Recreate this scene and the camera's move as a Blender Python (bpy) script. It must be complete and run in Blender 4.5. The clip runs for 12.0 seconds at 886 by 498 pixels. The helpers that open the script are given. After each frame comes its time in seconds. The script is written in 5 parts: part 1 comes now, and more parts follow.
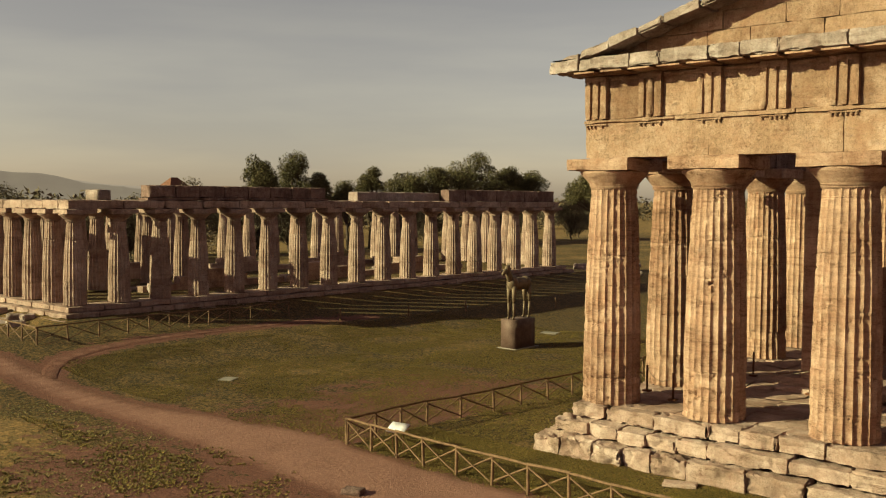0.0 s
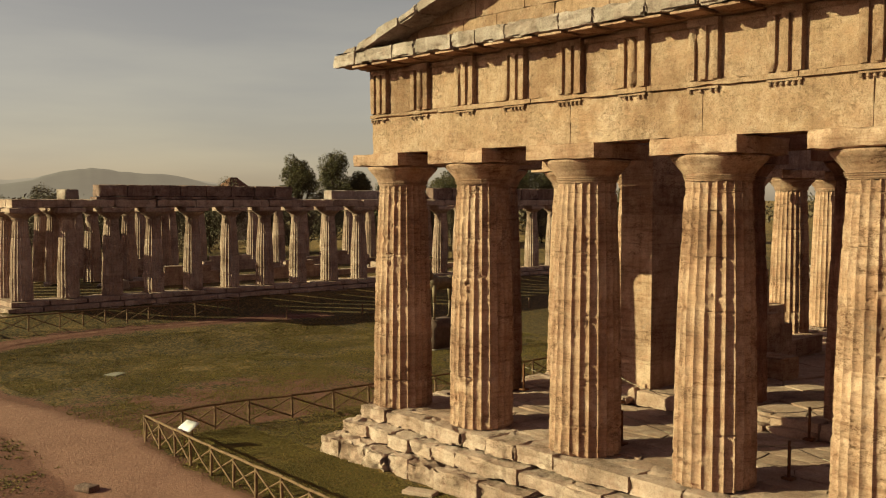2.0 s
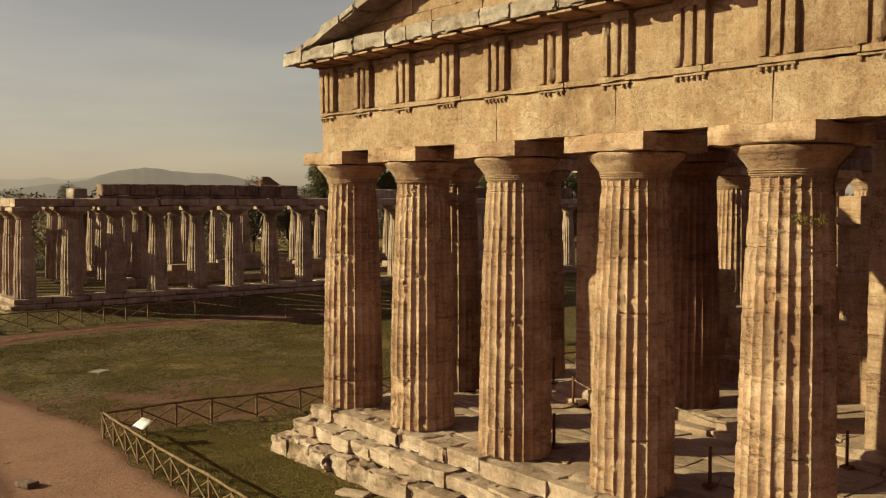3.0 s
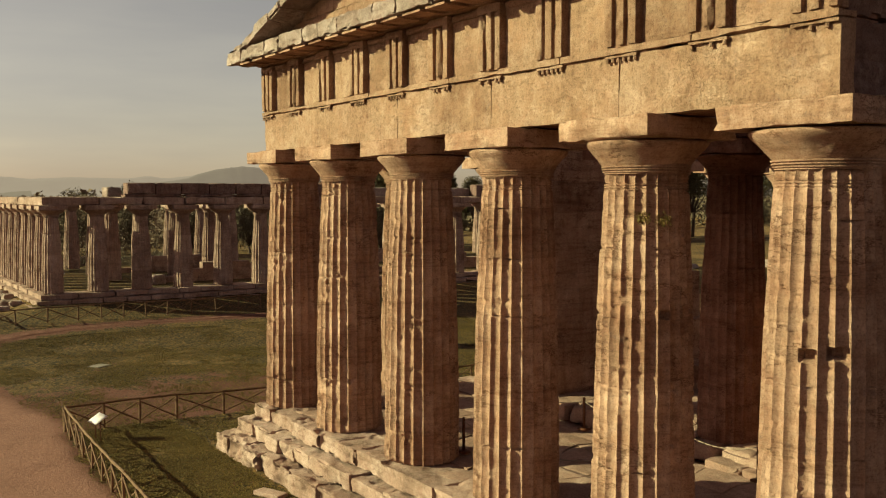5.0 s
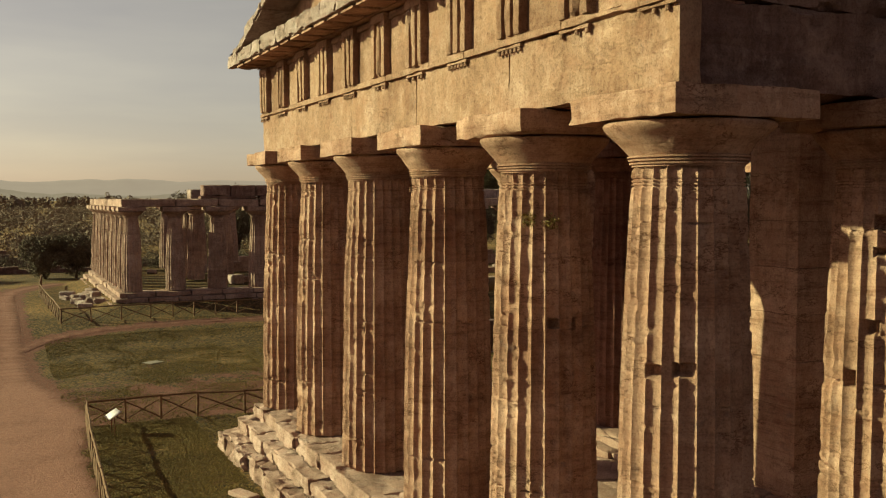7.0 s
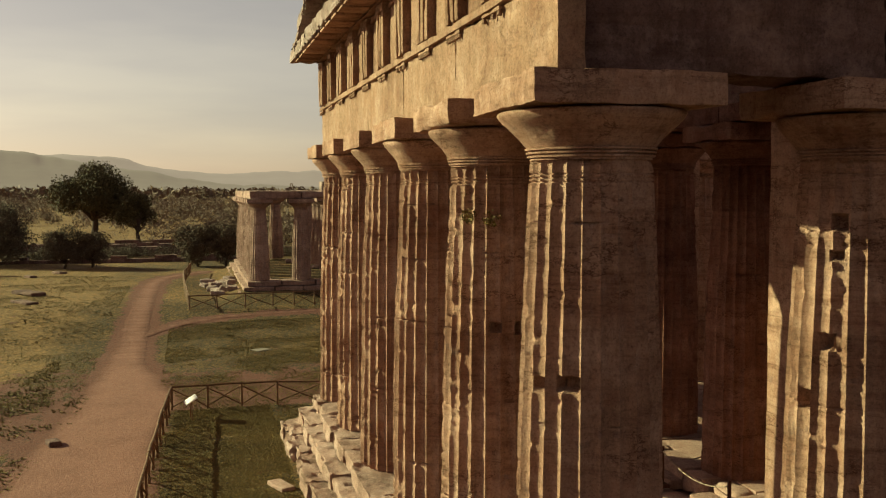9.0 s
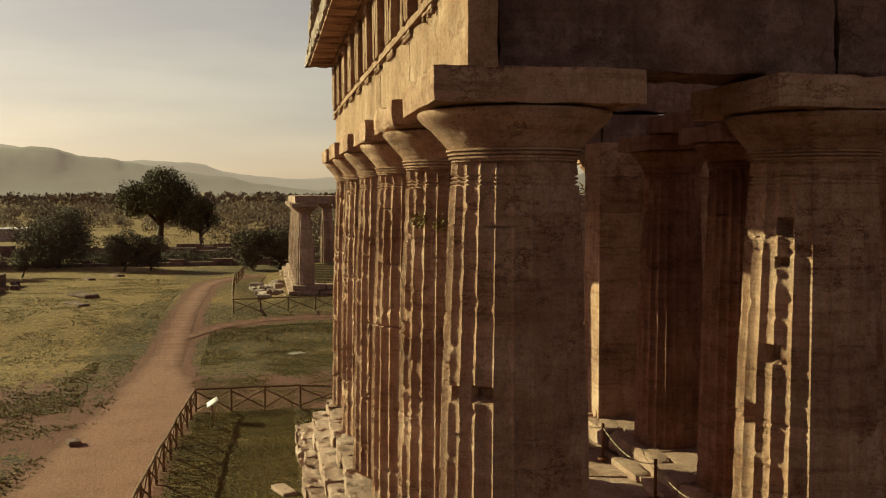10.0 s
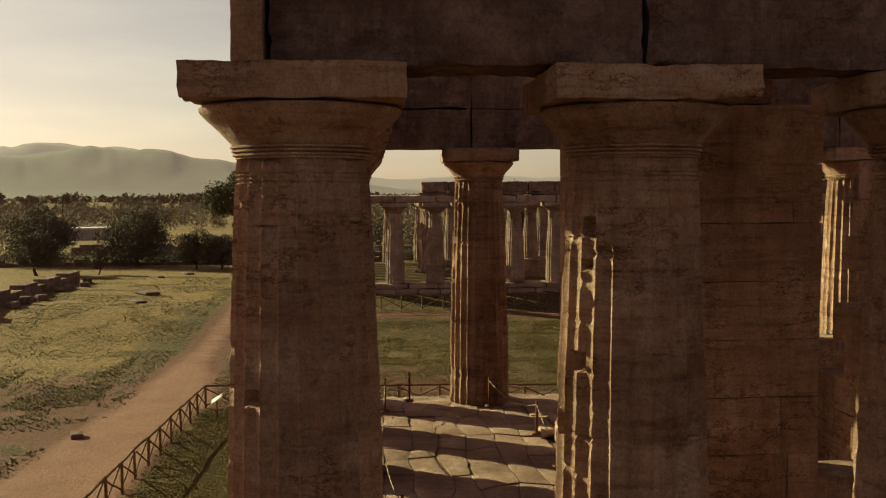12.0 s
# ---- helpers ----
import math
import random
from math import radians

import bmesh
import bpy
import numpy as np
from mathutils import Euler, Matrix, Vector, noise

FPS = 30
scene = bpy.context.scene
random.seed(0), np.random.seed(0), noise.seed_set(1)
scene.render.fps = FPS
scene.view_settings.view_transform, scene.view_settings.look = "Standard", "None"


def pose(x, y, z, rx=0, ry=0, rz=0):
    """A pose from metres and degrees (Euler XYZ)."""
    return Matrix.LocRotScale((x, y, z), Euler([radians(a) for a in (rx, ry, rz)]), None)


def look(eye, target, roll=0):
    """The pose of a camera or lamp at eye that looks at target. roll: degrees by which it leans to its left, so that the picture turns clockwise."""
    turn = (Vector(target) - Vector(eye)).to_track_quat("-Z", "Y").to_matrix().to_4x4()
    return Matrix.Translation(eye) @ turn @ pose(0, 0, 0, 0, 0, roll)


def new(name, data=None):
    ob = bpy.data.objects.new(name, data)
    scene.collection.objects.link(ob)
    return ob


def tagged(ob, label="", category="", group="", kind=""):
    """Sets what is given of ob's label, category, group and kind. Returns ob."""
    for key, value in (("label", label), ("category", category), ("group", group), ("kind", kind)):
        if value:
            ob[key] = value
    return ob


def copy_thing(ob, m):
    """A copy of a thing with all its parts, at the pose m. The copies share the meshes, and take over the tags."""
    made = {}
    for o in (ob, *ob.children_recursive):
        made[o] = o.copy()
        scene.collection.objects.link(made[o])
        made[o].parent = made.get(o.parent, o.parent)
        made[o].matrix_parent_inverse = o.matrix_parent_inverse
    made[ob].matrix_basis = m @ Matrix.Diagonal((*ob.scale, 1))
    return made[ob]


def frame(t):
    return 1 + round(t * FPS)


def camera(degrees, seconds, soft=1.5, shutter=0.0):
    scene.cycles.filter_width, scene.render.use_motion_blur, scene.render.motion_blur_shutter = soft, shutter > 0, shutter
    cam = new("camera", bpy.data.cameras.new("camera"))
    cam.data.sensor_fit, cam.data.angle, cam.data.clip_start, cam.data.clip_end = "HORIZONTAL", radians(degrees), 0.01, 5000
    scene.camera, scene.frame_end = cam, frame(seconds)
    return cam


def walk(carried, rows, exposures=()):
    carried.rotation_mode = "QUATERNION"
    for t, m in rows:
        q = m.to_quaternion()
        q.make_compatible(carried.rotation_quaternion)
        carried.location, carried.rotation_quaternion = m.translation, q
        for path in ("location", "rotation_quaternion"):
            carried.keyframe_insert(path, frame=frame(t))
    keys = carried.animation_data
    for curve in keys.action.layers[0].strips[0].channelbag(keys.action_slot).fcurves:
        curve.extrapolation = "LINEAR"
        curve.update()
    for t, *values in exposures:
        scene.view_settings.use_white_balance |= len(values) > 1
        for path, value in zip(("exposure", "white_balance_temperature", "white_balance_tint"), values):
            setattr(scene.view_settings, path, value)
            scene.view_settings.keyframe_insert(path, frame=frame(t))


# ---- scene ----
cam = camera(49.7, 12.0, soft=1.15)
PATH = [
    (0, (19.113, -31.112, 8.878), (17.796, -29.61, 8.776), 0.3),
    (0.5, (21.311, -28.694, 8.873), (19.941, -27.24, 8.77), 0.2),
    (1, (23.549, -26.215, 8.877), (22.135, -24.804, 8.773), 0.1),
    (1.5, (25.496, -24.04, 8.872), (24.044, -22.668, 8.766), 0.1),
    (2, (27.122, -22.039, 8.847), (25.634, -20.707, 8.742), 0.1),
    (2.5, (28.283, -20.454, 8.827), (26.764, -19.158, 8.722), 0.2),
    (3, (29.17, -19.1, 8.843), (27.616, -17.846, 8.736), 0.1),
    (5, (31.913, -14.46, 8.879), (30.246, -13.361, 8.767), 0.0),
    (5.5, (32.408, -13.299, 8.901), (30.71, -12.249, 8.787), -0.1),
    (6, (32.903, -12.084, 8.897), (31.177, -11.08, 8.784), -0.1),
    (6.5, (33.289, -10.95, 8.865), (31.527, -10.01, 8.754), -0.1),
    (7, (33.668, -9.79, 8.851), (31.864, -8.935, 8.743), -0.1),
    (9, (34.388, -5.444, 8.931), (32.457, -4.936, 8.804), -0.2),
    (9.5, (34.427, -4.4, 8.922), (32.479, -3.963, 8.804), -0.3),
    (10, (34.462, -3.306, 8.896), (32.499, -2.944, 8.78), -0.2),
    (10.5, (34.493, -2.325, 8.865), (32.519, -2.028, 8.752), -0.1),
    (11, (34.519, -1.195, 8.868), (32.535, -0.972, 8.754), -0.2),
    (11.5, (34.538, -0.215, 8.854), (32.549, -0.041, 8.741), -0.2),
    (12, (34.592, 0.908, 8.853), (32.601, 1.056, 8.738), -0.3),
]
SUN_AZ, SUN_EL = -121.6, 22.4
walk(cam, [(t, look(eye, target, roll)) for t, eye, target, roll in PATH],
     exposures=[(0.0, 1.06, 7450, -16), (7.0, 1.06, 7500, -16), (12.0, 1.06, 7750, -17)])

# ---- world and sun ----
world = bpy.data.worlds.new("world")
scene.world = world
world.use_nodes = True
wn, wl = world.node_tree.nodes, world.node_tree.links
sky = wn.new("ShaderNodeTexSky")
sky.sky_type, sky.sun_disc = "NISHITA", False
sky.sun_elevation, sky.sun_rotation = radians(SUN_EL), radians(90 - SUN_AZ)
sky.air_density, sky.dust_density, sky.ozone_density = 0.8, 0.9, 0.5
soft_sky = wn.new("ShaderNodeHueSaturation")
soft_sky.inputs["Saturation"].default_value = 0.58
wl.new(sky.outputs[0], soft_sky.inputs["Color"])
hazy = wn.new("ShaderNodeMix")
hazy.data_type, hazy.blend_type = "RGBA", "MULTIPLY"
hazy.inputs[0].default_value, hazy.inputs[7].default_value = 1.0, (1.205, 0.915, 0.93, 1)
wl.new(soft_sky.outputs[0], hazy.inputs[6])
# thin level streaks of high cloud
streak_map = wn.new("ShaderNodeMapping")
streak_map.inputs["Scale"].default_value = (1.3, 1.3, 9.0)
wl.new(wn.new("ShaderNodeTexCoord").outputs["Generated"], streak_map.inputs[0])
streak = wn.new("ShaderNodeTexNoise")
streak.inputs["Scale"].default_value, streak.inputs["Detail"].default_value = 2.6, 6
wl.new(streak_map.outputs[0], streak.inputs["Vector"])
veil = wn.new("ShaderNodeValToRGB")
veil.color_ramp.elements[0].position, veil.color_ramp.elements[0].color = 0.4, (0.97, 0.965, 0.975, 1)
veil.color_ramp.elements[1].position, veil.color_ramp.elements[1].color = 0.66, (1.1, 1.085, 1.05, 1)
wl.new(streak.outputs["Fac"], veil.inputs[0])
clouded = wn.new("ShaderNodeMix")
clouded.data_type, clouded.blend_type = "RGBA", "MULTIPLY"
clouded.inputs[0].default_value = 1.0
wl.new(hazy.outputs[2], clouded.inputs[6])
wl.new(veil.outputs[0], clouded.inputs[7])
wl.new(clouded.outputs[2], wn["Background"].inputs[0])
wn["Background"].inputs[1].default_value = 0.0465

sun = new("sun", bpy.data.lights.new("sun", "SUN"))
sun.data.energy, sun.data.angle, sun.data.color = 4.45, radians(0.6), (0.975, 1.0, 0.7)
a, e = radians(SUN_AZ), radians(SUN_EL)
sun.matrix_world = look((100 * math.cos(a) * math.cos(e), 100 * math.sin(a) * math.cos(e), 100 * math.sin(e)), (0, 0, 0))


# ---- materials ----
def material(name, rough=0.9, metal=0.0):
    m = bpy.data.materials.new(name)
    m.use_nodes = True
    n, l = m.node_tree.nodes, m.node_tree.links
    b = n["Principled BSDF"]
    b.inputs["Roughness"].default_value, b.inputs["Metallic"].default_value = rough, metal
    b.inputs["Specular IOR Level"].default_value = 0.2
    return m, n, l, b


def tex(n, l, vec, scale, detail=4, rough=0.6, stretch=(1, 1, 1)):
    mp = n.new("ShaderNodeMapping")
    mp.inputs["Scale"].default_value = stretch
    l.new(vec, mp.inputs[0])
    t = n.new("ShaderNodeTexNoise")
    t.inputs["Scale"].default_value, t.inputs["Detail"].default_value = scale, detail
    t.inputs["Roughness"].default_value = rough
    l.new(mp.outputs[0], t.inputs["Vector"])
    return t.outputs["Fac"]


def ramp(n, l, fac, *stops):
    r = n.new("ShaderNodeValToRGB")
    while len(r.color_ramp.elements) < len(stops):
        r.color_ramp.elements.new(0.5)
    for el, (p, c) in zip(r.color_ramp.elements, stops):
        el.position, el.color = p, ((*c, 1) if isinstance(c, tuple) else (c, c, c, 1))
    l.new(fac, r.inputs[0])
    return r.outputs[0]


def mix(n, l, kind, fac, a, b):
    m = n.new("ShaderNodeMix")
    m.data_type, m.blend_type = "RGBA", kind
    for sock, v in ((m.inputs[0], fac), (m.inputs[6], a), (m.inputs[7], b)):
        if isinstance(v, (int, float)):
            sock.default_value = v
        elif isinstance(v, tuple):
            sock.default_value = (*v, 1)
        else:
            l.new(v, sock)
    return m.outputs[2]


def bump(n, l, b, fac, strength, dist, prev=None):
    k = n.new("ShaderNodeBump")
    k.inputs["Strength"].default_value, k.inputs["Distance"].default_value = strength, dist
    l.new(fac, k.inputs["Height"])
    if prev is not None:
        l.new(prev, k.inputs["Normal"])
    l.new(k.outputs[0], b.inputs["Normal"])
    return k.outputs[0]


def stone(name, light, mid, dark, grey=(0.22, 0.2, 0.17), strata=0.5, stains=0.5, fall=0.35):
    """Weathered travertine: broad tone, bedding streaks, grey lichen, small pits."""
    light, mid, dark, grey = (tuple(k * c for k, c in zip((0.82, 0.662, 0.83), q)) for q in (light, mid, dark, grey))
    m, n, l, b = material(name, 0.92)
    pos = n.new("ShaderNodeNewGeometry").outputs["Position"]
    broad = tex(n, l, pos, 0.55, 5, 0.65)
    col = ramp(n, l, broad, (0.3, dark), (0.5, mid), (0.72, light))
    bed = tex(n, l, pos, 1.5, 8, 0.75, (0.4, 0.4, 4.6))
    col = mix(n, l, "MULTIPLY", strata, col, ramp(n, l, bed, (0.34, (0.52, 0.43, 0.37)), (0.5, (0.98, 0.98, 0.98)), (0.68, (1.14, 1.12, 1.08))))
    run = tex(n, l, pos, 1.6, 5, 0.7, (2.2, 2.2, 0.25))
    col = mix(n, l, "MULTIPLY", stains, col, ramp(n, l, run, (0.34, (0.52, 0.45, 0.4)), (0.52, (1.0, 1.0, 1.0))))
    lich = ramp(n, l, tex(n, l, pos, 2.4, 8, 0.75), (0.58, 0.0), (0.72, 0.6))
    col = mix(n, l, "MIX", lich, col, grey)
    blot = ramp(n, l, tex(n, l, pos, 1.15, 6, 0.7), (0.5, 0.0), (0.66, 0.6))
    col = mix(n, l, "MIX", blot, col, tuple(min(1.0, 1.15 * c + 0.03) for c in light))
    speck = ramp(n, l, tex(n, l, pos, 17, 8, 0.85, (1, 1, 0.8)), (0.365, 0.0), (0.455, 1.0))
    where = ramp(n, l, tex(n, l, pos, 0.8, 5, 0.7), (0.4, 0.0), (0.58, 1.0))
    pits = mix(n, l, "LIGHTEN", 1.0, speck, where)
    col = mix(n, l, "MULTIPLY", 0.6, col, ramp(n, l, pits, (0.0, (0.42, 0.33, 0.27)), (0.8, (1.0, 1.0, 1.0))))
    grain = tex(n, l, pos, 26, 6, 0.75)
    col = mix(n, l, "MULTIPLY", 0.85, col, ramp(n, l, grain, (0.34, (0.5, 0.44, 0.4)), (0.46, (0.95, 0.94, 0.93)), (0.62, (1.12, 1.12, 1.1))))
    drip = tex(n, l, pos, 11, 7, 0.8, (1.2, 1.2, 0.75))
    open_face = ramp(n, l, tex(n, l, pos, 0.7, 5, 0.7), (0.42, 0.0), (0.6, 0.62))
    rust = ramp(n, l, tex(n, l, pos, 1.9, 7, 0.72), (0.46, 0.0), (0.64, 0.34))
    col = mix(n, l, "MIX", rust, col, (mid[0] * 0.86, mid[1] * 0.66, mid[2] * 0.6))
    holes = mix(n, l, "LIGHTEN", 1.0, drip, open_face)
    col = mix(n, l, "MULTIPLY", fall, col, ramp(n, l, holes, (0.36, (0.42, 0.34, 0.29)), (0.47, (1.0, 1.0, 1.0)), (0.65, (1.12, 1.1, 1.06))))
    seam = ramp(n, l, tex(n, l, pos, 0.8, 9, 0.7, (0.7, 0.7, 1.7)), (0.488, 1.0), (0.497, 0.25), (0.503, 0.25), (0.512, 1.0))
    crack = mix(n, l, "LIGHTEN", 1.0, seam, ramp(n, l, tex(n, l, pos, 0.6, 3, 0.6), (0.4, 0.0), (0.5, 1.0)))
    col = mix(n, l, "MULTIPLY", min(1.0, strata + 0.2), col, ramp(n, l, crack, (0.2, (0.4, 0.31, 0.25)), (1.0, (1.0, 1.0, 1.0))))
    rnd = n.new("ShaderNodeObjectInfo").outputs["Random"]
    col = mix(n, l, "MULTIPLY", 1.0, col, ramp(n, l, rnd, (0.0, (0.78, 0.73, 0.69)), (0.35, (0.97, 0.95, 0.93)), (1.0, (1.08, 1.07, 1.04))))
    lump = tex(n, l, pos, 6.5, 7, 0.7, (1, 1, 1.5))
    col2 = mix(n, l, "MULTIPLY", 0.35, col, ramp(n, l, lump, (0.32, (0.55, 0.48, 0.43)), (0.55, (1.05, 1.04, 1.02))))
    l.new(col2, b.inputs["Base Color"])
    k = bump(n, l, b, grain, 0.8, 0.045)
    k = bump(n, l, b, holes, 0.6, 0.04, k)
    k = bump(n, l, b, crack, 0.5, 0.05, k)
    k = bump(n, l, b, lump, 0.5, 0.07, k)
    k = bump(n, l, b, pits, 0.5, 0.04, k)
    bump(n, l, b, bed, 0.4, 0.05, k)
    return m


GOLD = stone("golden_travertine", (0.6, 0.465, 0.3), (0.49, 0.35, 0.212), (0.335, 0.212, 0.12), strata=0.85)
OCHRE = stone("ochre_travertine", (0.49, 0.385, 0.245), (0.395, 0.285, 0.165), (0.27, 0.178, 0.097), strata=0.15, stains=0.35, fall=0.6)
PALE = stone("pale_weathered_limestone", (0.52, 0.48, 0.385), (0.405, 0.362, 0.275), (0.25, 0.21, 0.15), (0.35, 0.31, 0.255), strata=0.35, stains=0.4)
# Golden stone darkened and reddened, with the interior shade put into its colour.
SHADEGOLD = stone("shade_darkened_limestone", (0.4, 0.248, 0.16), (0.31, 0.178, 0.11), (0.185, 0.098, 0.061), (0.24, 0.16, 0.115), strata=0.6, stains=0.6)
FLOORST = stone("worn_paving_limestone", (0.56, 0.445, 0.31), (0.45, 0.338, 0.225), (0.29, 0.205, 0.133), strata=0.1, stains=0.1)
STEPST = stone("worn_golden_step_limestone", (0.58, 0.49, 0.36), (0.47, 0.378, 0.265), (0.29, 0.216, 0.14), (0.36, 0.295, 0.23), strata=0.6, stains=0.35)
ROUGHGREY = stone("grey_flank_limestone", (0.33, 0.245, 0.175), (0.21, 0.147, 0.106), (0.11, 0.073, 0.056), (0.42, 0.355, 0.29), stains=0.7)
SHADEPALE = stone("greyed_pale_limestone", (0.53, 0.44, 0.315), (0.42, 0.332, 0.232), (0.24, 0.178, 0.12), stains=0.5)


def plain(name, c0, c1, scale=8, rough=0.85, metal=0.0, bumpy=0.2, stretch=(1, 1, 1)):
    c0, c1 = (tuple(k * c for k, c in zip((0.8, 0.68, 0.75), q)) for q in (c0, c1))
    m, n, l, b = material(name, rough, metal)
    pos = n.new("ShaderNodeNewGeometry").outputs["Position"]
    f = tex(n, l, pos, scale, 5, 0.65, stretch)
    g = tex(n, l, pos, scale * 7, 3, 0.6, stretch)
    col = mix(n, l, "MULTIPLY", 0.5, ramp(n, l, f, (0.3, c0), (0.7, c1)), ramp(n, l, g, (0.3, 0.55), (0.6, 1.0)))
    l.new(col, b.inputs["Base Color"])
    bump(n, l, b, g, bumpy, 0.02)
    return m


WOOD = plain("weathered_chestnut_pole", (0.1, 0.055, 0.03), (0.26, 0.16, 0.085), 5, 0.8, 0, 0.3)
RUST = plain("rusted_steel", (0.1, 0.04, 0.02), (0.22, 0.09, 0.04), 6, 0.7, 0.3)
ROPE = plain("hemp_rope", (0.3, 0.24, 0.16), (0.45, 0.37, 0.26), 30)
PANEL = plain("white_enamel_panel", (0.7, 0.68, 0.63), (0.8, 0.78, 0.74), 2, 0.45, 0, 0.02)
BRONZE = plain("dull_sand_bronze", (0.14, 0.1, 0.06), (0.24, 0.18, 0.11), 3, 0.6, 0.35)
CORTEN = plain("rusty_plinth_plate", (0.09, 0.05, 0.035), (0.18, 0.12, 0.09), 1.5, 0.65, 0.25)
BARK = plain("tree_bark", (0.05, 0.035, 0.025), (0.14, 0.1, 0.07), 6, 0.95)
ROOFRED = plain("clay_roof_tiles", (0.14, 0.06, 0.035), (0.22, 0.1, 0.06), 2)
PLASTER = plain("cream_plaster", (0.5, 0.42, 0.33), (0.6, 0.52, 0.42), 1)
MARBLE = plain("white_lump_marble", (0.2, 0.175, 0.13), (0.31, 0.27, 0.21), 2)


def foliage(name, c0, c1):
    c0, c1 = (tuple(k * c for k, c in zip((0.82, 0.66, 0.74), q)) for q in (c0, c1))
    m, n, l, b = material(name, 0.75)
    g = n.new("ShaderNodeNewGeometry")
    col = ramp(n, l, g.outputs["Random Per Island"], (0.0, c0), (1.0, c1))
    f = tex(n, l, g.outputs["Position"], 0.35, 3)
    col = mix(n, l, "MULTIPLY", 0.7, col, ramp(n, l, f, (0.3, 0.5), (0.65, 1.0)))
    l.new(col, b.inputs["Base Color"])
    return m


# Pine and oak leaves lightened somewhat, scrub much, to paint in distance haze.
PINE = foliage("pine_foliage", (0.06, 0.055, 0.022), (0.17, 0.148, 0.06))
OAK = foliage("dark_oak_foliage", (0.095, 0.08, 0.048), (0.19, 0.155, 0.09))
SCRUB = foliage("haze_paled_scrub_foliage", (0.19, 0.152, 0.098), (0.26, 0.202, 0.128))
TUFT = foliage("dry_grass_tufts", (0.1, 0.095, 0.03), (0.34, 0.28, 0.11))
WEED = foliage("low_weed_leaves", (0.094, 0.077, 0.019), (0.275, 0.206, 0.052))


def ground_mat():
    m, n, l, b = material("grass_and_earth", 0.95)
    pos = n.new("ShaderNodeNewGeometry").outputs["Position"]
    att = n.new("ShaderNodeAttribute")
    att.attribute_name = "bare"
    big = tex(n, l, pos, 0.11, 5, 0.65)
    med = tex(n, l, pos, 0.8, 6, 0.7)
    fine = tex(n, l, pos, 7, 5, 0.75)
    fine2 = tex(n, l, pos, 24, 4, 0.7)
    tuft = tex(n, l, pos, 2.3, 7, 0.75)
    grass = ramp(n, l, fine, (0.38, (0.0181, 0.011, 0.00361)), (0.49, (0.0732, 0.0384, 0.0131)), (0.6, (0.196, 0.1, 0.0371)))
    dry = ramp(n, l, fine, (0.32, (0.0846, 0.045, 0.0158)), (0.5, (0.25, 0.13, 0.0525)), (0.68, (0.424, 0.219, 0.0995)))
    att2 = n.new("ShaderNodeAttribute")
    att2.attribute_name = "dry"
    dsum = n.new("ShaderNodeMath")
    l.new(att2.outputs["Fac"], dsum.inputs[0])
    l.new(big, dsum.inputs[1])
    g = mix(n, l, "MIX", ramp(n, l, dsum.outputs[0], (0.45, 0.0), (0.75, 0.85)), grass, dry)
    g = mix(n, l, "MULTIPLY", 0.85, g, ramp(n, l, tuft, (0.4, (0.5, 0.54, 0.46)), (0.52, (0.95, 0.96, 0.9)), (0.64, (1.25, 1.2, 1.1))))
    earth = ramp(n, l, fine, (0.28, (0.0882, 0.0299, 0.0214)), (0.7, (0.186, 0.0668, 0.0485)))
    sand = ramp(n, l, fine, (0.28, (0.205, 0.0845, 0.0646)), (0.7, (0.311, 0.142, 0.108)))
    worn = n.new("ShaderNodeMath")
    l.new(att.outputs["Fac"], worn.inputs[0])
    l.new(tex(n, l, pos, 0.5, 6, 0.7), worn.inputs[1])
    rng_in = n.new("ShaderNodeMapRange")
    rng_in.inputs[1].default_value, rng_in.inputs[2].default_value = 1.15, 1.75
    l.new(worn.outputs[0], rng_in.inputs[0])
    dirt = mix(n, l, "MIX", rng_in.outputs[0], earth, sand)
    madd = n.new("ShaderNodeMath")
    madd.operation = "MULTIPLY_ADD"
    madd.inputs[1].default_value = 0.85
    l.new(att.outputs["Fac"], madd.inputs[0])
    mm = n.new("ShaderNodeMath")
    mm.operation = "MULTIPLY_ADD"
    mm.inputs[1].default_value, mm.inputs[2].default_value = 0.6, 0.0
    l.new(fine, mm.inputs[0])
    ma = n.new("ShaderNodeMath")
    l.new(mm.outputs[0], ma.inputs[0])
    l.new(med, ma.inputs[1])
    l.new(ma.outputs[0], madd.inputs[2])
    col = mix(n, l, "MIX", ramp(n, l, madd.outputs[0], (0.98, 0.0), (1.16, 1.0)), g, dirt)
    col = mix(n, l, "MULTIPLY", 0.6, col, ramp(n, l, fine2, (0.3, 0.5), (0.6, 1.0)))
    l.new(col, b.inputs["Base Color"])
    k = bump(n, l, b, fine, 0.7, 0.14)
    bump(n, l, b, fine2, 0.5, 0.05, k)
    return m


GROUND = ground_mat()


def haze_glow_mat(name, c, glow):
    """Distant hills and tower; emission stands in for the haze of bright morning air."""
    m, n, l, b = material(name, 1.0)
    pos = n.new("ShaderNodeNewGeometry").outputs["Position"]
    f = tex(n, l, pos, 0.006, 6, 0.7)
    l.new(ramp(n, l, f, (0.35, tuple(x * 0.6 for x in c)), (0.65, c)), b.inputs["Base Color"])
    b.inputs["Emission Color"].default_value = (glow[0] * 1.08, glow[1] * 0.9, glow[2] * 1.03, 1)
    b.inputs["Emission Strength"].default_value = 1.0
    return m


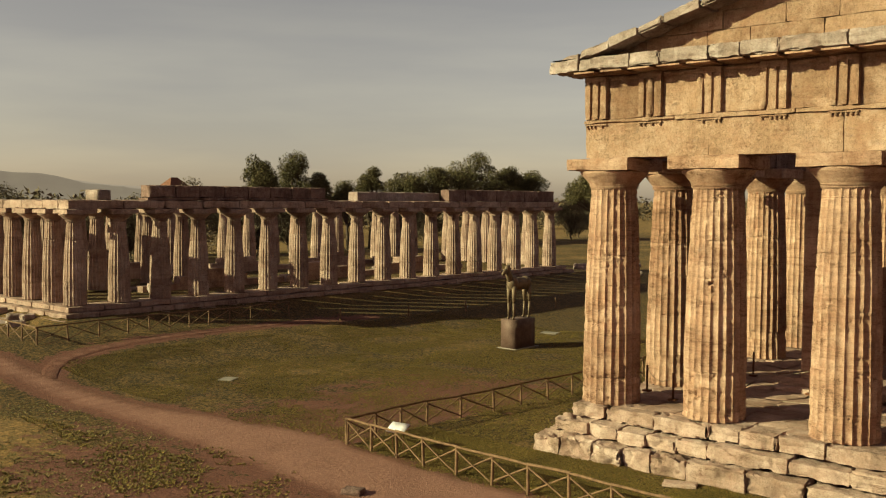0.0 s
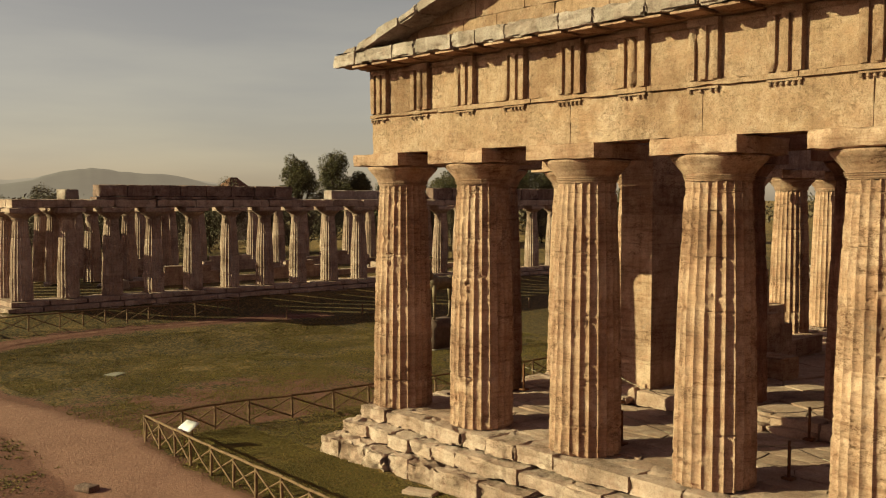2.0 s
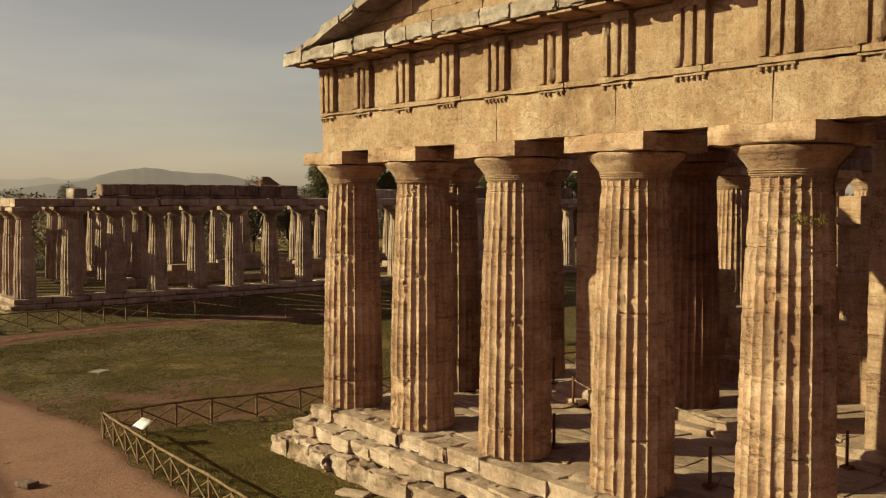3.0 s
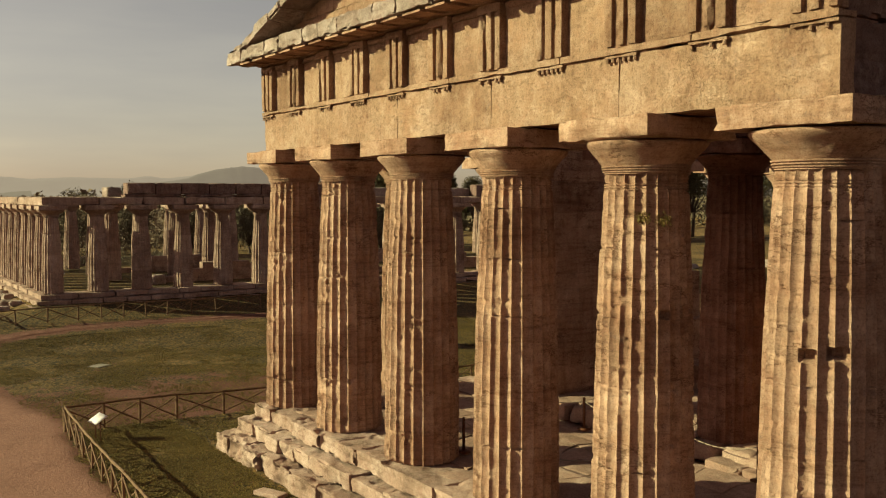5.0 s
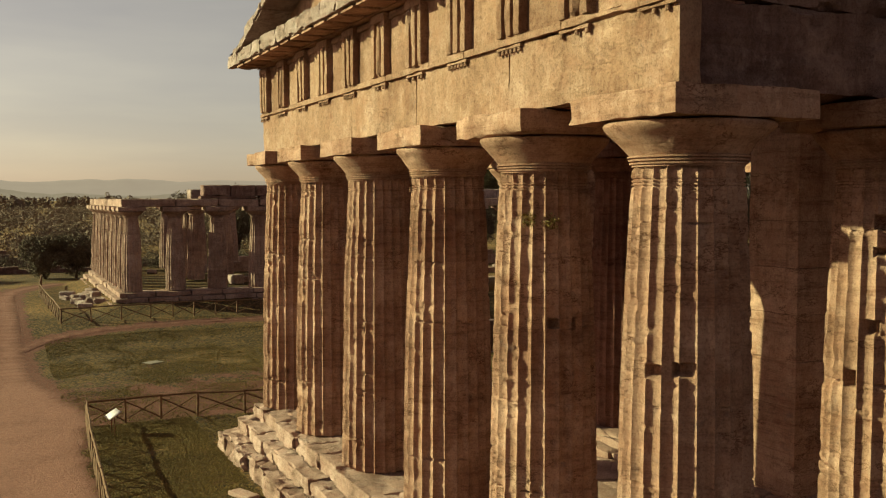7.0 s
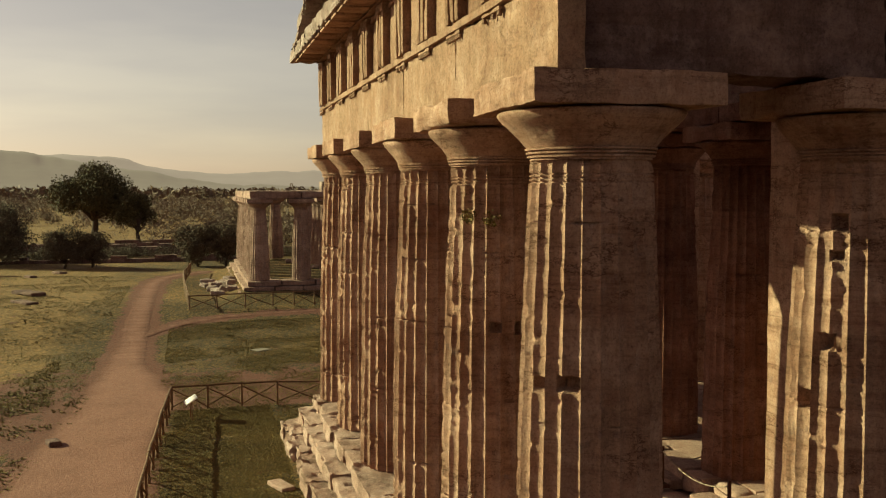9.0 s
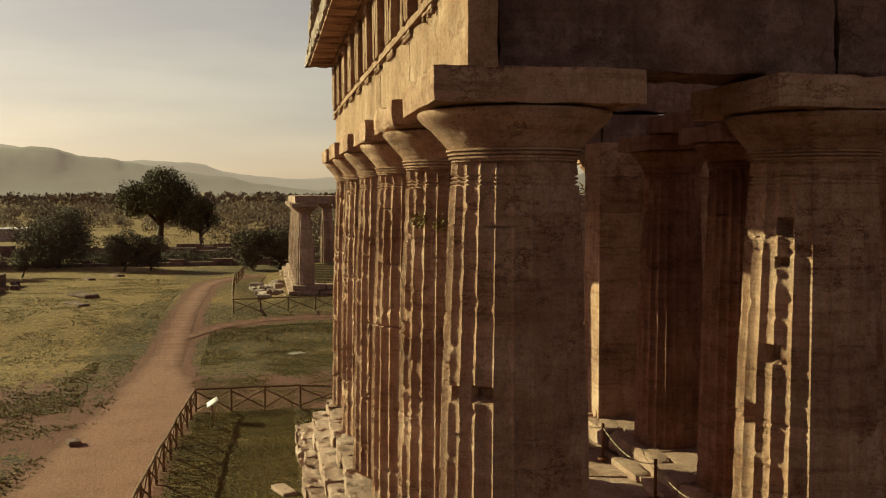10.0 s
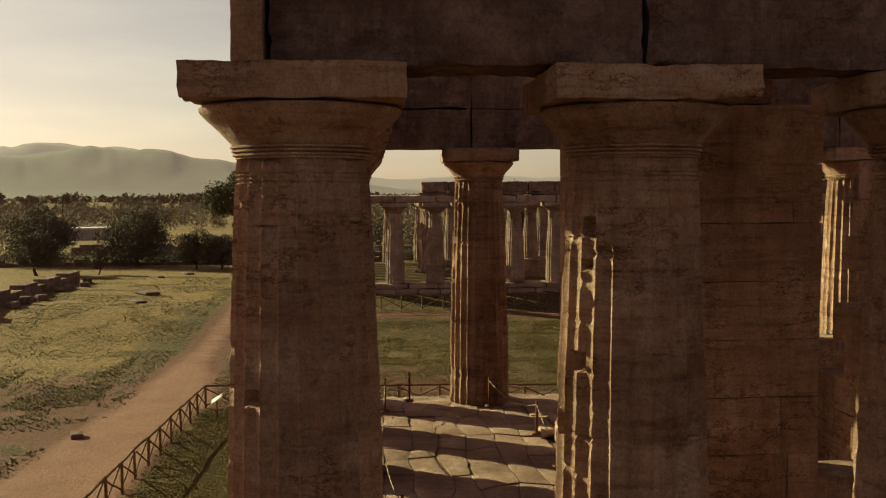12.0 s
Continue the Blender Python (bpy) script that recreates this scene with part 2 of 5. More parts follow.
# ---- mesh tools ----
def hash3(i, seed):
    h = (i[..., 0] * 374761393 + i[..., 1] * 668265263 + i[..., 2] * 2147483647 + seed * 974711) & 0xFFFFFFFF
    h = ((h ^ (h >> 13)) * 1274126177) & 0xFFFFFFFF
    return ((h ^ (h >> 16)) & 0xFFFF) / 65535.0


def vnoise(p, scale, seed=0):
    """Smooth value noise, 0 to 1."""
    q = np.asarray(p, dtype=float) * scale + 1000.0
    i = np.floor(q).astype(np.int64)
    f = q - i
    f = f * f * (3 - 2 * f)
    out = 0
    for dx in (0, 1):
        for dy in (0, 1):
            for dz in (0, 1):
                w = (f[..., 0] if dx else 1 - f[..., 0]) * (f[..., 1] if dy else 1 - f[..., 1]) * (f[..., 2] if dz else 1 - f[..., 2])
                out = out + w * hash3(i + np.array((dx, dy, dz)), seed)
    return out


def fbm(p, scale, seed=0, octaves=3):
    return sum(vnoise(p, scale * 2 ** k, seed + k) / 2 ** k for k in range(octaves)) / sum(1 / 2 ** k for k in range(octaves))


def sstep(a, b, x):
    t = np.clip((x - a) / (b - a), 0, 1)
    return t * t * (3 - 2 * t)


def mesh(name, verts, faces, mat, smooth=True):
    me = bpy.data.meshes.new(name)
    me.from_pydata(np.asarray(verts).tolist(), [], np.asarray(faces).tolist() if isinstance(faces, np.ndarray) else faces)
    me.materials.append(mat)
    if smooth:
        me.polygons.foreach_set("use_smooth", np.ones(len(me.polygons), dtype=bool))
    me.update()
    return me


def part(name, me, parent, label="", m=None):
    ob = new(name, me)
    ob.parent = parent
    if m is not None:
        ob.matrix_basis = m
    return tagged(ob, label)


def thing(name, label, category, group="", kind="", at=(0, 0, 0), data=None):
    ob = new(name, data)
    ob.location = at
    return tagged(ob, label, category, group, kind)


def box_grid(lo, hi, res):
    """A box cut into a grid, welded at its edges."""
    lo, hi = np.array(lo, float), np.array(hi, float)
    n = np.maximum(1, np.round((hi - lo) / res).astype(int))
    vs, fs, base = [], [], 0
    for ax in range(3):
        u, v = (ax + 1) % 3, (ax + 2) % 3
        for side in (0, 1):
            a = np.linspace(lo[u], hi[u], n[u] + 1)
            b = np.linspace(lo[v], hi[v], n[v] + 1)
            A, B = np.meshgrid(a, b, indexing="ij")
            p = np.zeros((A.size, 3))
            p[:, u], p[:, v], p[:, ax] = A.ravel(), B.ravel(), (hi if side else lo)[ax]
            i, j = np.meshgrid(np.arange(n[u]), np.arange(n[v]), indexing="ij")
            k = base + i * (n[v] + 1) + j
            q = np.stack([k, k + n[v] + 1, k + n[v] + 2, k + 1], -1).reshape(-1, 4)
            fs.append(q if side else q[:, ::-1])
            vs.append(p)
            base += len(p)
    vs, fs = np.vstack(vs), np.vstack(fs)
    key = np.round(vs * 1e4).astype(np.int64)
    _, first, inv = np.unique(key, axis=0, return_index=True, return_inverse=True)
    return vs[first], inv.ravel()[fs]


def block(lo, hi, res=0.2, r=0.03, amp=0.02, seed=0, chip=0.0, scale=2.0, layer=0.0):
    """A hewn stone with rounded edges, an uneven face and broken corners."""
    v, f = box_grid(lo, hi, res)
    lo, hi = np.array(lo, float), np.array(hi, float)
    rr = np.minimum(r, (hi - lo) * 0.45)
    inner = np.clip(v, lo + rr, hi - rr)
    d = v - inner
    ln = np.linalg.norm(d, axis=1, keepdims=True)
    out = d / np.maximum(ln, 1e-9)
    v = inner + out * np.minimum(ln, rr.max())
    edge = (np.abs(d) > 1e-6).sum(1) >= 2
    nz = (fbm(v, scale, seed, 3) - 0.5) * 2 * amp + (fbm(v, scale * 4.1, seed + 29, 2) - 0.5) * amp * 0.9
    if layer:
        q = v * np.array((1, 1, 7.0))
        nz = nz - layer * sstep(0.42, 0.7, fbm(q, 0.9, seed + 41, 3)) - layer * 0.5 * sstep(0.5, 0.7, fbm(v * np.array((1, 1, 3.0)), 4.5, seed + 43, 2))
    if chip:
        nz = nz - np.where(edge, chip * sstep(0.5, 0.75, fbm(v, 1.7, seed + 9, 3)), 0) - chip * 0.35 * sstep(0.58, 0.75, fbm(v, 2.6, seed + 19, 2))
    return v + out * nz[:, None], f


def tube(p0, p1, r0, r1, sides=8, seed=0, wob=0.0, steps=1):
    p0, p1 = np.array(p0, float), np.array(p1, float)
    ax = (p1 - p0) / np.linalg.norm(p1 - p0)
    u = np.cross(ax, (0.3, 0.5, 0.81))
    u /= np.linalg.norm(u)
    w = np.cross(ax, u)
    th = np.arange(sides) * 2 * math.pi / sides
    vs, fs = [], []
    for k in range(steps + 1):
        t = k / steps
        c = p0 + (p1 - p0) * t
        if wob and 0 < k < steps:
            c = c + (np.array([math.sin(seed * 1.7 + k * 2.1), math.cos(seed * 2.3 + k * 1.3), math.sin(seed + k)]) * wob)
        vs.append(c + (r0 + (r1 - r0) * t) * (np.cos(th)[:, None] * u + np.sin(th)[:, None] * w))
        if k:
            b = (k - 1) * sides
            fs += [[b + i, b + (i + 1) % sides, b + sides + (i + 1) % sides, b + sides + i] for i in range(sides)]
    fs += [list(range(sides))[::-1], [steps * sides + i for i in range(sides)]]
    return np.vstack(vs), fs


def joined(pieces):
    vs, fs, base = [], [], 0
    for v, f in pieces:
        vs.append(v)
        fs += [[int(i) + base for i in q] for q in f]
        base += len(v)
    return np.vstack(vs), fs


# ---- ground ----
def ground_z(x, y):
    x, y = np.asarray(x, float), np.asarray(y, float)
    p = np.stack([x, y, np.zeros_like(x)], -1)
    near = np.exp(-((x + 10) ** 2 + (y + 4) ** 2) / 120 ** 2)
    bank = 0.5 * sstep(-35.2, -38.0, x) * sstep(-66, -63, x) * sstep(-3.6, -1.6, y) * sstep(64, 58, y)
    return -0.42 + 1.15 * sstep(-22, -38, x) + bank + (vnoise(p, 0.12, 5) - 0.5) * 0.18 * near + (vnoise(p, 0.9, 6) - 0.5) * 0.05 * near


PATHS = {
    "main": ([(75, -13.5), (48, -12.0), (30, -11.0), (18, -10.2), (8, -9.4), (2.5, -9.1), (-3, -8.85), (-9, -8.3), (-14, -8.6), (-18, -8.95), (-24, -9.0), (-29, -9.0), (-35, -8.9), (-45, -8.9), (-53, -8.7), (-58, -7.6), (-64, -4)],
             [3.4, 3.4, 3.4, 3.1, 2.8, 2.6, 2.3, 2.4, 1.7, 1.15, 1.0, 0.95, 0.85, 0.85, 0.85, 0.8, 0.7]),
    "branch": ([(-27, -8.4), (-29.5, -6.7), (-31, -4.2), (-31.7, 0), (-32.2, 6), (-32.0, 12), (-31.0, 18)], [0.4, 0.5, 0.5, 0.4, 0.4, 0.35, 0.25]),
}


def fine_line(pts, wid, step=0.5):
    pts, out, ws = np.array(pts, float), [], []
    n = len(pts)
    for i in range(n - 1):
        p0, p1, p2, p3 = pts[max(i - 1, 0)], pts[i], pts[i + 1], pts[min(i + 2, n - 1)]
        k = max(2, int(np.linalg.norm(p2 - p1) / step))
        for j in range(k):
            t = j / k
            out.append(0.5 * (2 * p1 + (p2 - p0) * t + (2 * p0 - 5 * p1 + 4 * p2 - p3) * t * t + (3 * p1 - p0 - 3 * p2 + p3) * t ** 3))
            ws.append(wid[i] + (wid[i + 1] - wid[i]) * t)
    return np.array(out), np.array(ws)


LINES = {k: fine_line(*v) for k, v in PATHS.items()}


def path_distance(x, y):
    """Distance from the edge of the nearest path, negative inside."""
    d = np.full(np.shape(x), 99.0)
    for pts, ws in LINES.values():
        for (px, py), w in zip(pts[::2], ws[::2]):
            d = np.minimum(d, np.hypot(x - px, y - py) - w)
    return d


def build_ground():
    u = np.linspace(-1, 1, 321)
    g = 4600 * np.sinh(7.2 * u) / math.sinh(7.2)
    X, Y = np.meshgrid(g - 12, g - 4, indexing="ij")
    Z = ground_z(X, Y)
    n = len(u)
    i, j = np.meshgrid(np.arange(n - 1), np.arange(n - 1), indexing="ij")
    k = (i * n + j).ravel()
    f = np.stack([k, k + n, k + n + 1, k + 1], -1)
    me = mesh("ground", np.stack([X.ravel(), Y.ravel(), Z.ravel()], -1), f, GROUND)
    surface_wear(me, X.ravel(), Y.ravel())
    ob = new("ground", me)
    tagged(ob, "uneven green and brown grass with bare earth patches", "ground", kind="structure")


def surface_wear(me, x, y):
    """How bare and how dry the ground is at each place."""
    d = path_distance(x, y)
    bare = 0.72 * sstep(1.1, -0.5, d) + 0.5 * sstep(0.15, -1.0, d)
    bare = np.maximum(bare, 0.5 * np.exp(-(((x + 9) / 7) ** 2 + ((y - 0) / 9) ** 2)))
    bare = np.maximum(bare, 0.48 * np.exp(-(((x + 8) / 8) ** 2 + ((y + 14) / 4.5) ** 2)))
    bare = np.maximum(bare, 0.35 * np.exp(-(((x - 5) / 14) ** 2 + ((y + 16) / 6) ** 2)))
    lawn = sstep(-7.6, -6.9, x) * sstep(-7.0, -6.3, y) * sstep(24, 20, x)
    bare = bare * (1 - 0.9 * lawn)
    dry = 0.36 * sstep(-11, -15, y) * sstep(-4, -14, x) + 0.12 * sstep(-34, -42, x) + 0.2 * sstep(-95, -110, x) - 0.05
    me.attributes.new("dry", "FLOAT", "POINT").data.foreach_set("value", dry.astype(np.float32))
    me.attributes.new("bare", "FLOAT", "POINT").data.foreach_set("value", bare.astype(np.float32))


def build_path(name, pts, ws, lift):
    t = np.gradient(pts, axis=0)
    t /= np.linalg.norm(t, axis=1, keepdims=True)
    nrm = np.stack([-t[:, 1], t[:, 0]], -1)
    m = 15
    s = np.linspace(-1, 1, m)
    P = pts[:, None, :] + nrm[:, None, :] * (s[None, :, None] * ws[:, None, None])
    q = np.concatenate([P, np.zeros((*P.shape[:2], 1))], -1)
    ragged = (fbm(q, 0.9, 31, 4) - 0.5) * 1.8 + (fbm(q, 4.0, 32, 2) - 0.5) * 0.5
    ragged = ragged * np.clip(ws / 2.4, 0.25, 1)[:, None]
    P = P + nrm[:, None, :] * (np.sign(s) * np.abs(s) ** 6)[None, :, None] * ragged[..., None]
    z = ground_z(P[..., 0], P[..., 1]) + lift * (1 - np.abs(s) ** 4)[None, :] - 0.012 * (np.abs(s) ** 8)[None, :]
    v = np.concatenate([P, z[..., None]], -1).reshape(-1, 3)
    n = len(pts)
    i, j = np.meshgrid(np.arange(n - 1), np.arange(m - 1), indexing="ij")
    k = (i * m + j).ravel()
    me = mesh(name, v, np.stack([k, k + 1, k + m + 1, k + m], -1)[:, ::-1], GROUND)
    surface_wear(me, v[:, 0], v[:, 1])
    ob = new(name, me)
    tagged(ob, "trodden reddish earth footpath with ragged grassy edges", "path", kind="structure")


build_ground()
build_path("earth_path", *LINES["main"], 0.03)
build_path("earth_path", *LINES["branch"], 0.04)


# ---- fluted columns ----
def drum(R, z0, z1, flutes, per, dz, seed, wear, holes=(), rings=()):
    """One drum of a shaft. R(z): its radius. holes: (angle, z, half width, half height)."""
    nz = max(3, int((z1 - z0) / dz))
    zs = np.concatenate([[z0, z0 + 0.012, z0 + 0.04], np.linspace(z0 + 0.09, z1 - 0.09, nz), [z1 - 0.04, z1 - 0.012, z1]])
    if len(rings):
        zs = np.unique(np.concatenate([zs] + [[q - 0.02, q - 0.012, q, q + 0.012, q + 0.02] for q in rings]))
    m = flutes * per
    th = np.arange(m) * 2 * math.pi / m
    u = (np.arange(m) % per) / per
    T, Z = np.meshgrid(th, zs)
    rad = np.interp(Z, *R)
    base = np.stack([rad * np.cos(T), rad * np.sin(T), Z], -1)
    w = np.clip(wear - 0.15 + (fbm(base, 0.8, seed, 3) - 0.5) * 1.1, 0, 1)
    prof = (4 * u * (1 - u)) ** 0.7
    depth = 0.085 * rad * (1 - 0.4 * w)
    r = rad - depth * prof[None, :] - 0.035 * w
    arris = (1 - prof)[None, :]
    r -= (0.008 + 0.038 * w) * arris * sstep(0.62 - 0.12 * w, 0.72, fbm(base * np.array((1, 1, 1.5)), 5.0, seed + 3, 3))
    # beds of softer stone weathered back in level bands
    r -= (0.008 + 0.026 * w) * sstep(0.54, 0.68, fbm(base * np.array((0.45, 0.45, 3.2)), 1.9, seed + 5, 3))
    r -= (0.035 + 0.05 * w) * sstep(0.72, 0.8, fbm(base * np.array((1, 1, 2.6)), 4.2, seed + 7, 2))
    # ragged, open joints between the drums
    e = np.minimum(Z - z0, z1 - Z)
    gap = sstep(0.52, 0.78, fbm(base * np.array((1, 1, 0.3)), 2.6, seed + 8, 3))
    r -= (0.002 + 0.075 * gap) * np.exp(-(e / (0.01 + 0.03 * gap)) ** 2)
    r -= (fbm(base, 10.0, seed + 9, 2) - 0.5) * (0.012 + 0.035 * w)
    for q in rings:
        r -= 0.05 * np.exp(-((Z - q) / 0.011) ** 2) * (1 - 0.85 * prof[None, :])
    for ang, hz, hw, hh in holes:
        d = np.abs((T - ang + math.pi) % (2 * math.pi) - math.pi) * rad
        r = np.where((d < hw) & (np.abs(Z - hz) < hh), r - 0.2, r)
    v = np.stack([r * np.cos(T), r * np.sin(T), Z], -1).reshape(-1, 3)
    n = len(zs)
    i, j = np.meshgrid(np.arange(n - 1), np.arange(m), indexing="ij")
    a, b = (i * m + j).ravel(), (i * m + (j + 1) % m).ravel()
    f = np.stack([a, b, b + m, a + m], -1).tolist()
    f += [list(range(m))[::-1], [(n - 1) * m + k for k in range(m)]]
    return v, f


def lathe(profile, sides, seed, amp):
    z, r = np.array([p[0] for p in profile]), np.array([p[1] for p in profile])
    T, Zi = np.meshgrid(np.arange(sides) * 2 * math.pi / sides, np.arange(len(z)))
    rr = r[Zi]
    v = np.stack([rr * np.cos(T), rr * np.sin(T), z[Zi]], -1)
    k = 1 - (fbm(v, 2.0, seed, 3) - 0.5) * amp * 2 - 0.05 * sstep(0.68, 0.82, fbm(v, 1.8, seed + 4, 2))
    v[..., 0] *= k
    v[..., 1] *= k
    m, n = sides, len(z)
    i, j = np.meshgrid(np.arange(n - 1), np.arange(m), indexing="ij")
    a, b = (i * m + j).ravel(), (i * m + (j + 1) % m).ravel()
    f = np.stack([a, b, b + m, a + m], -1).tolist()
    f += [list(range(m))[::-1], [(n - 1) * m + q for q in range(m)]]
    return v.reshape(-1, 3), f


def flat_shade_by_angle(me, deg=40):
    me.set_sharp_from_angle(angle=radians(deg))
    return me


def column(name, label, group, at, mat, R, height, flutes, per, dz, joints, seed, wear, ab, ab_h, ech_h, holes=(), feet=0.0, ab_hi=None):
    """A Doric column: drums, capital and abacus over its foot. R: heights and radii of the shaft."""
    col = thing(name, label, "column", group, at=at)
    neck = height - ab_h - ech_h
    zs = [0.0] + [j for j in joints if j < neck - 0.3] + [neck]
    rng = random.Random(seed)
    for k in range(len(zs) - 1):
        w = wear + rng.uniform(-0.12, 0.12) + (feet if k == 0 else 0)
        v, f = drum(R, zs[k], zs[k + 1], flutes, per, dz, seed + 13 * k, w, holes, [neck - 0.3, neck - 0.245, neck - 0.19] if per > 5 and k == len(zs) - 2 else ())
        part("drum", flat_shade_by_angle(mesh("drum", v, f, mat), 32), col)
    rn, ra = np.interp(neck, *R), ab * 0.965
    prof = [(neck, rn)]
    for k in range(3):
        z = neck + 0.03 + 0.05 * k
        prof += [(z, rn - 0.005 + 0.016 * k), (z + 0.006, rn + 0.035 + 0.016 * k), (z + 0.03, rn + 0.04 + 0.016 * k), (z + 0.036, rn - 0.002 + 0.018 * k)]
    z0, z1 = neck + 0.17, neck + ech_h
    for t, q in ((0.12, 0.1), (0.26, 0.25), (0.4, 0.42), (0.54, 0.6), (0.66, 0.76), (0.76, 0.88), (0.85, 0.965), (0.92, 1.0), (0.97, 0.985), (1.0, 0.93)):
        prof.append((z0 + (z1 - z0) * t, rn + 0.05 + (ra - rn - 0.05) * q))
    v, f = lathe(prof, max(48, flutes * 2), seed + 71, 0.012)
    part("capital", flat_shade_by_angle(mesh("capital", v, f, mat), 50), col)
    hi = ab_hi or (ab, ab)
    v, f = block((-ab, -ab, height - ab_h), (hi[0], hi[1], height), 0.14 if per > 4 else 0.35, 0.035, 0.018, seed + 77, 0.07, 2.0, 0.025 if per > 4 else 0.0)
    part("abacus", flat_shade_by_angle(mesh("abacus", v, f, mat), 45), col)
    return col


# ---- large temple: plan ----
FLOOR_Z, CAP_Z = 1.38, 10.44
COL_X = [0.32, 4.45, 8.88, 13.28, 17.63, 21.87]
COL_Y = [0.0, 4.42] + [8.75 + 4.5 * i for i in range(11)] + [57.9]
SHAFT = ([0.0, 2.5, 5.0, 7.0, 8.2, 9.1], [1.1, 1.06, 1.0, 0.91, 0.84, 0.8])
H = CAP_Z - FLOOR_Z
TEMPLE_COLS = "columns of the large temple"
LABEL = "fluted golden travertine column with worn drums and broad capital"
JOINTS = [[1.0, 2.6, 4.4, 5.5, 7.0], [1.7, 3.3, 4.9, 6.2, 7.5], [0.9, 2.2, 4.1, 5.9, 7.3], [1.45, 2.9, 4.6, 6.0, 7.2], [1.9, 3.6, 5.0, 6.4, 7.6], [1.4, 3.15, 4.35, 5.25, 7.1]]
WEAR = [0.42, 0.5, 0.32, 0.28, 0.25, 0.12]


def hole_at(cx, cy, x, y, z, hw=0.11, hh=0.085):
    return (math.atan2(y - cy, x - cx), z - FLOOR_Z, hw, hh)


HOLES = {5: [hole_at(21.87, 0, 22.2, -0.862, 6.25, 0.15, 0.1), hole_at(21.87, 0, 22.57, -0.61, 6.3, 0.19, 0.085)],
         4: [hole_at(17.63, 0, 18.44, -0.285, 6.5), hole_at(17.63, 0, 18.6, 0.1, 6.45, 0.07, 0.09)],
         1: [hole_at(4.45, 0, 4.7, -1.0, 6.1, 0.09, 0.07)]}
for i, x in enumerate(COL_X):
    column("column", LABEL if i else "corner column with eroded fluting and chipped abacus", TEMPLE_COLS, (x, 0, FLOOR_Z), GOLD, SHAFT, H, 24, 6, 0.085 if i < 4 else 0.065,
           JOINTS[i], 100 + 40 * i, WEAR[i], 1.3 if i < 5 else 1.36, 0.47, 0.66, HOLES.get(i, ()), 0.35 if i < 3 else 0.1)
column("column", "fluted flank column with broken arrises and square dowel holes", TEMPLE_COLS, (COL_X[5], COL_Y[1], FLOOR_Z), GOLD, SHAFT, H, 24, 6, 0.065, [1.2, 2.7, 4.3, 5.4, 6.9], 500, 0.2, 1.3, 0.47, 0.66,
       [hole_at(21.87, 4.42, 22.3, 3.56, 6.65, 0.13, 0.12), hole_at(21.87, 4.42, 22.0, 3.3, 5.75, 0.08, 0.12), hole_at(21.87, 4.42, 22.4, 3.6, 8.4, 0.12, 0.1), hole_at(21.87, 4.42, 22.4, 3.6, 7.9, 0.1, 0.07)], 0.1)
column("column", LABEL, TEMPLE_COLS, (COL_X[5], COL_Y[2], FLOOR_Z), GOLD, SHAFT, H, 24, 6, 0.1, [1.5, 3.1, 4.6, 6.0, 7.2], 560, 0.35, 1.3, 0.47, 0.66)
far_a = column("column", "fluted flank column with deeply broken arrises", TEMPLE_COLS, (COL_X[0], 4.75, FLOOR_Z), GOLD, SHAFT, H, 24, 5, 0.12, [1.3, 2.9, 4.5, 5.8, 7.2], 600, 0.4, 1.3, 0.47, 0.66, (), 0.2)
far_b = column("column", LABEL, TEMPLE_COLS, (COL_X[0], 9.45, FLOOR_Z), GOLD, SHAFT, H, 24, 4, 0.16, [1.6, 3.2, 5.0, 6.6], 650, 0.3, 1.3, 0.47, 0.66)
spots = [(COL_X[0], 14.0 + 4.65 * i) for i in range(9)] + [(COL_X[0], COL_Y[-1])] + [(COL_X[5], y) for y in COL_Y[3:]] + [(x, COL_Y[-1]) for x in COL_X[1:5]]
for k, (x, y) in enumerate(spots):
    copy_thing(far_b if k % 3 else far_a, pose(x, y, FLOOR_Z, 0, 0, 90 * (k % 4)))

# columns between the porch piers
# The porch shade is painted into these columns by their darker stone.
porch = column("column", "fluted porch column in shade-darkened stone on the raised inner floor", "porch columns", (9.25, 7.85, 1.85), SHADEGOLD, ([0, 4, 8.2], [0.98, 0.92, 0.74]), 8.6, 24, 4, 0.15, [1.6, 3.3, 5.0, 6.5], 700, 0.3, 1.15, 0.42, 0.6)
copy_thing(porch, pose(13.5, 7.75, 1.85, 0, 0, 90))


# ---- large temple: entablature ----
def course(parent, name, mat, x_cuts, y0, y1, z0, z1, res, r, amp, chip, seed, label="", gap=0.008, axis="x", jit=0.01, layer=0.0):
    rng = random.Random(seed)
    for k in range(len(x_cuts) - 1):
        a, b = x_cuts[k] + gap, x_cuts[k + 1] - gap
        j = rng.uniform(-jit, jit)
        lo, hi = ((a, y0 + j, z0), (b, y1, z1)) if axis == "x" else ((y0, a, z0), (y1 + j, b, z1))
        v, f = block(lo, hi, res, r, amp, seed + k * 17, chip, 2.0, layer)
        part(name, flat_shade_by_angle(mesh(name, v, f, mat), 45), parent, label)


ARCH_Z, TAEN_Z, FRIEZE_Z, SOFFIT_Z, GEIS_Z = CAP_Z, 11.70, 11.85, 13.42, 14.0
X0, X1 = -0.46, 22.62
front = thing("entablature", "ochre travertine entablature with triglyph frieze over the columns", "entablature")
cuts = [X0, 4.45, 8.88, 13.28, 17.63, X1]
course(front, "architrave_block", OCHRE, cuts, -0.8, -0.4, ARCH_Z, TAEN_Z, 0.12, 0.006, 0.02, 0.03, 1000, jit=0.003, gap=0.002)
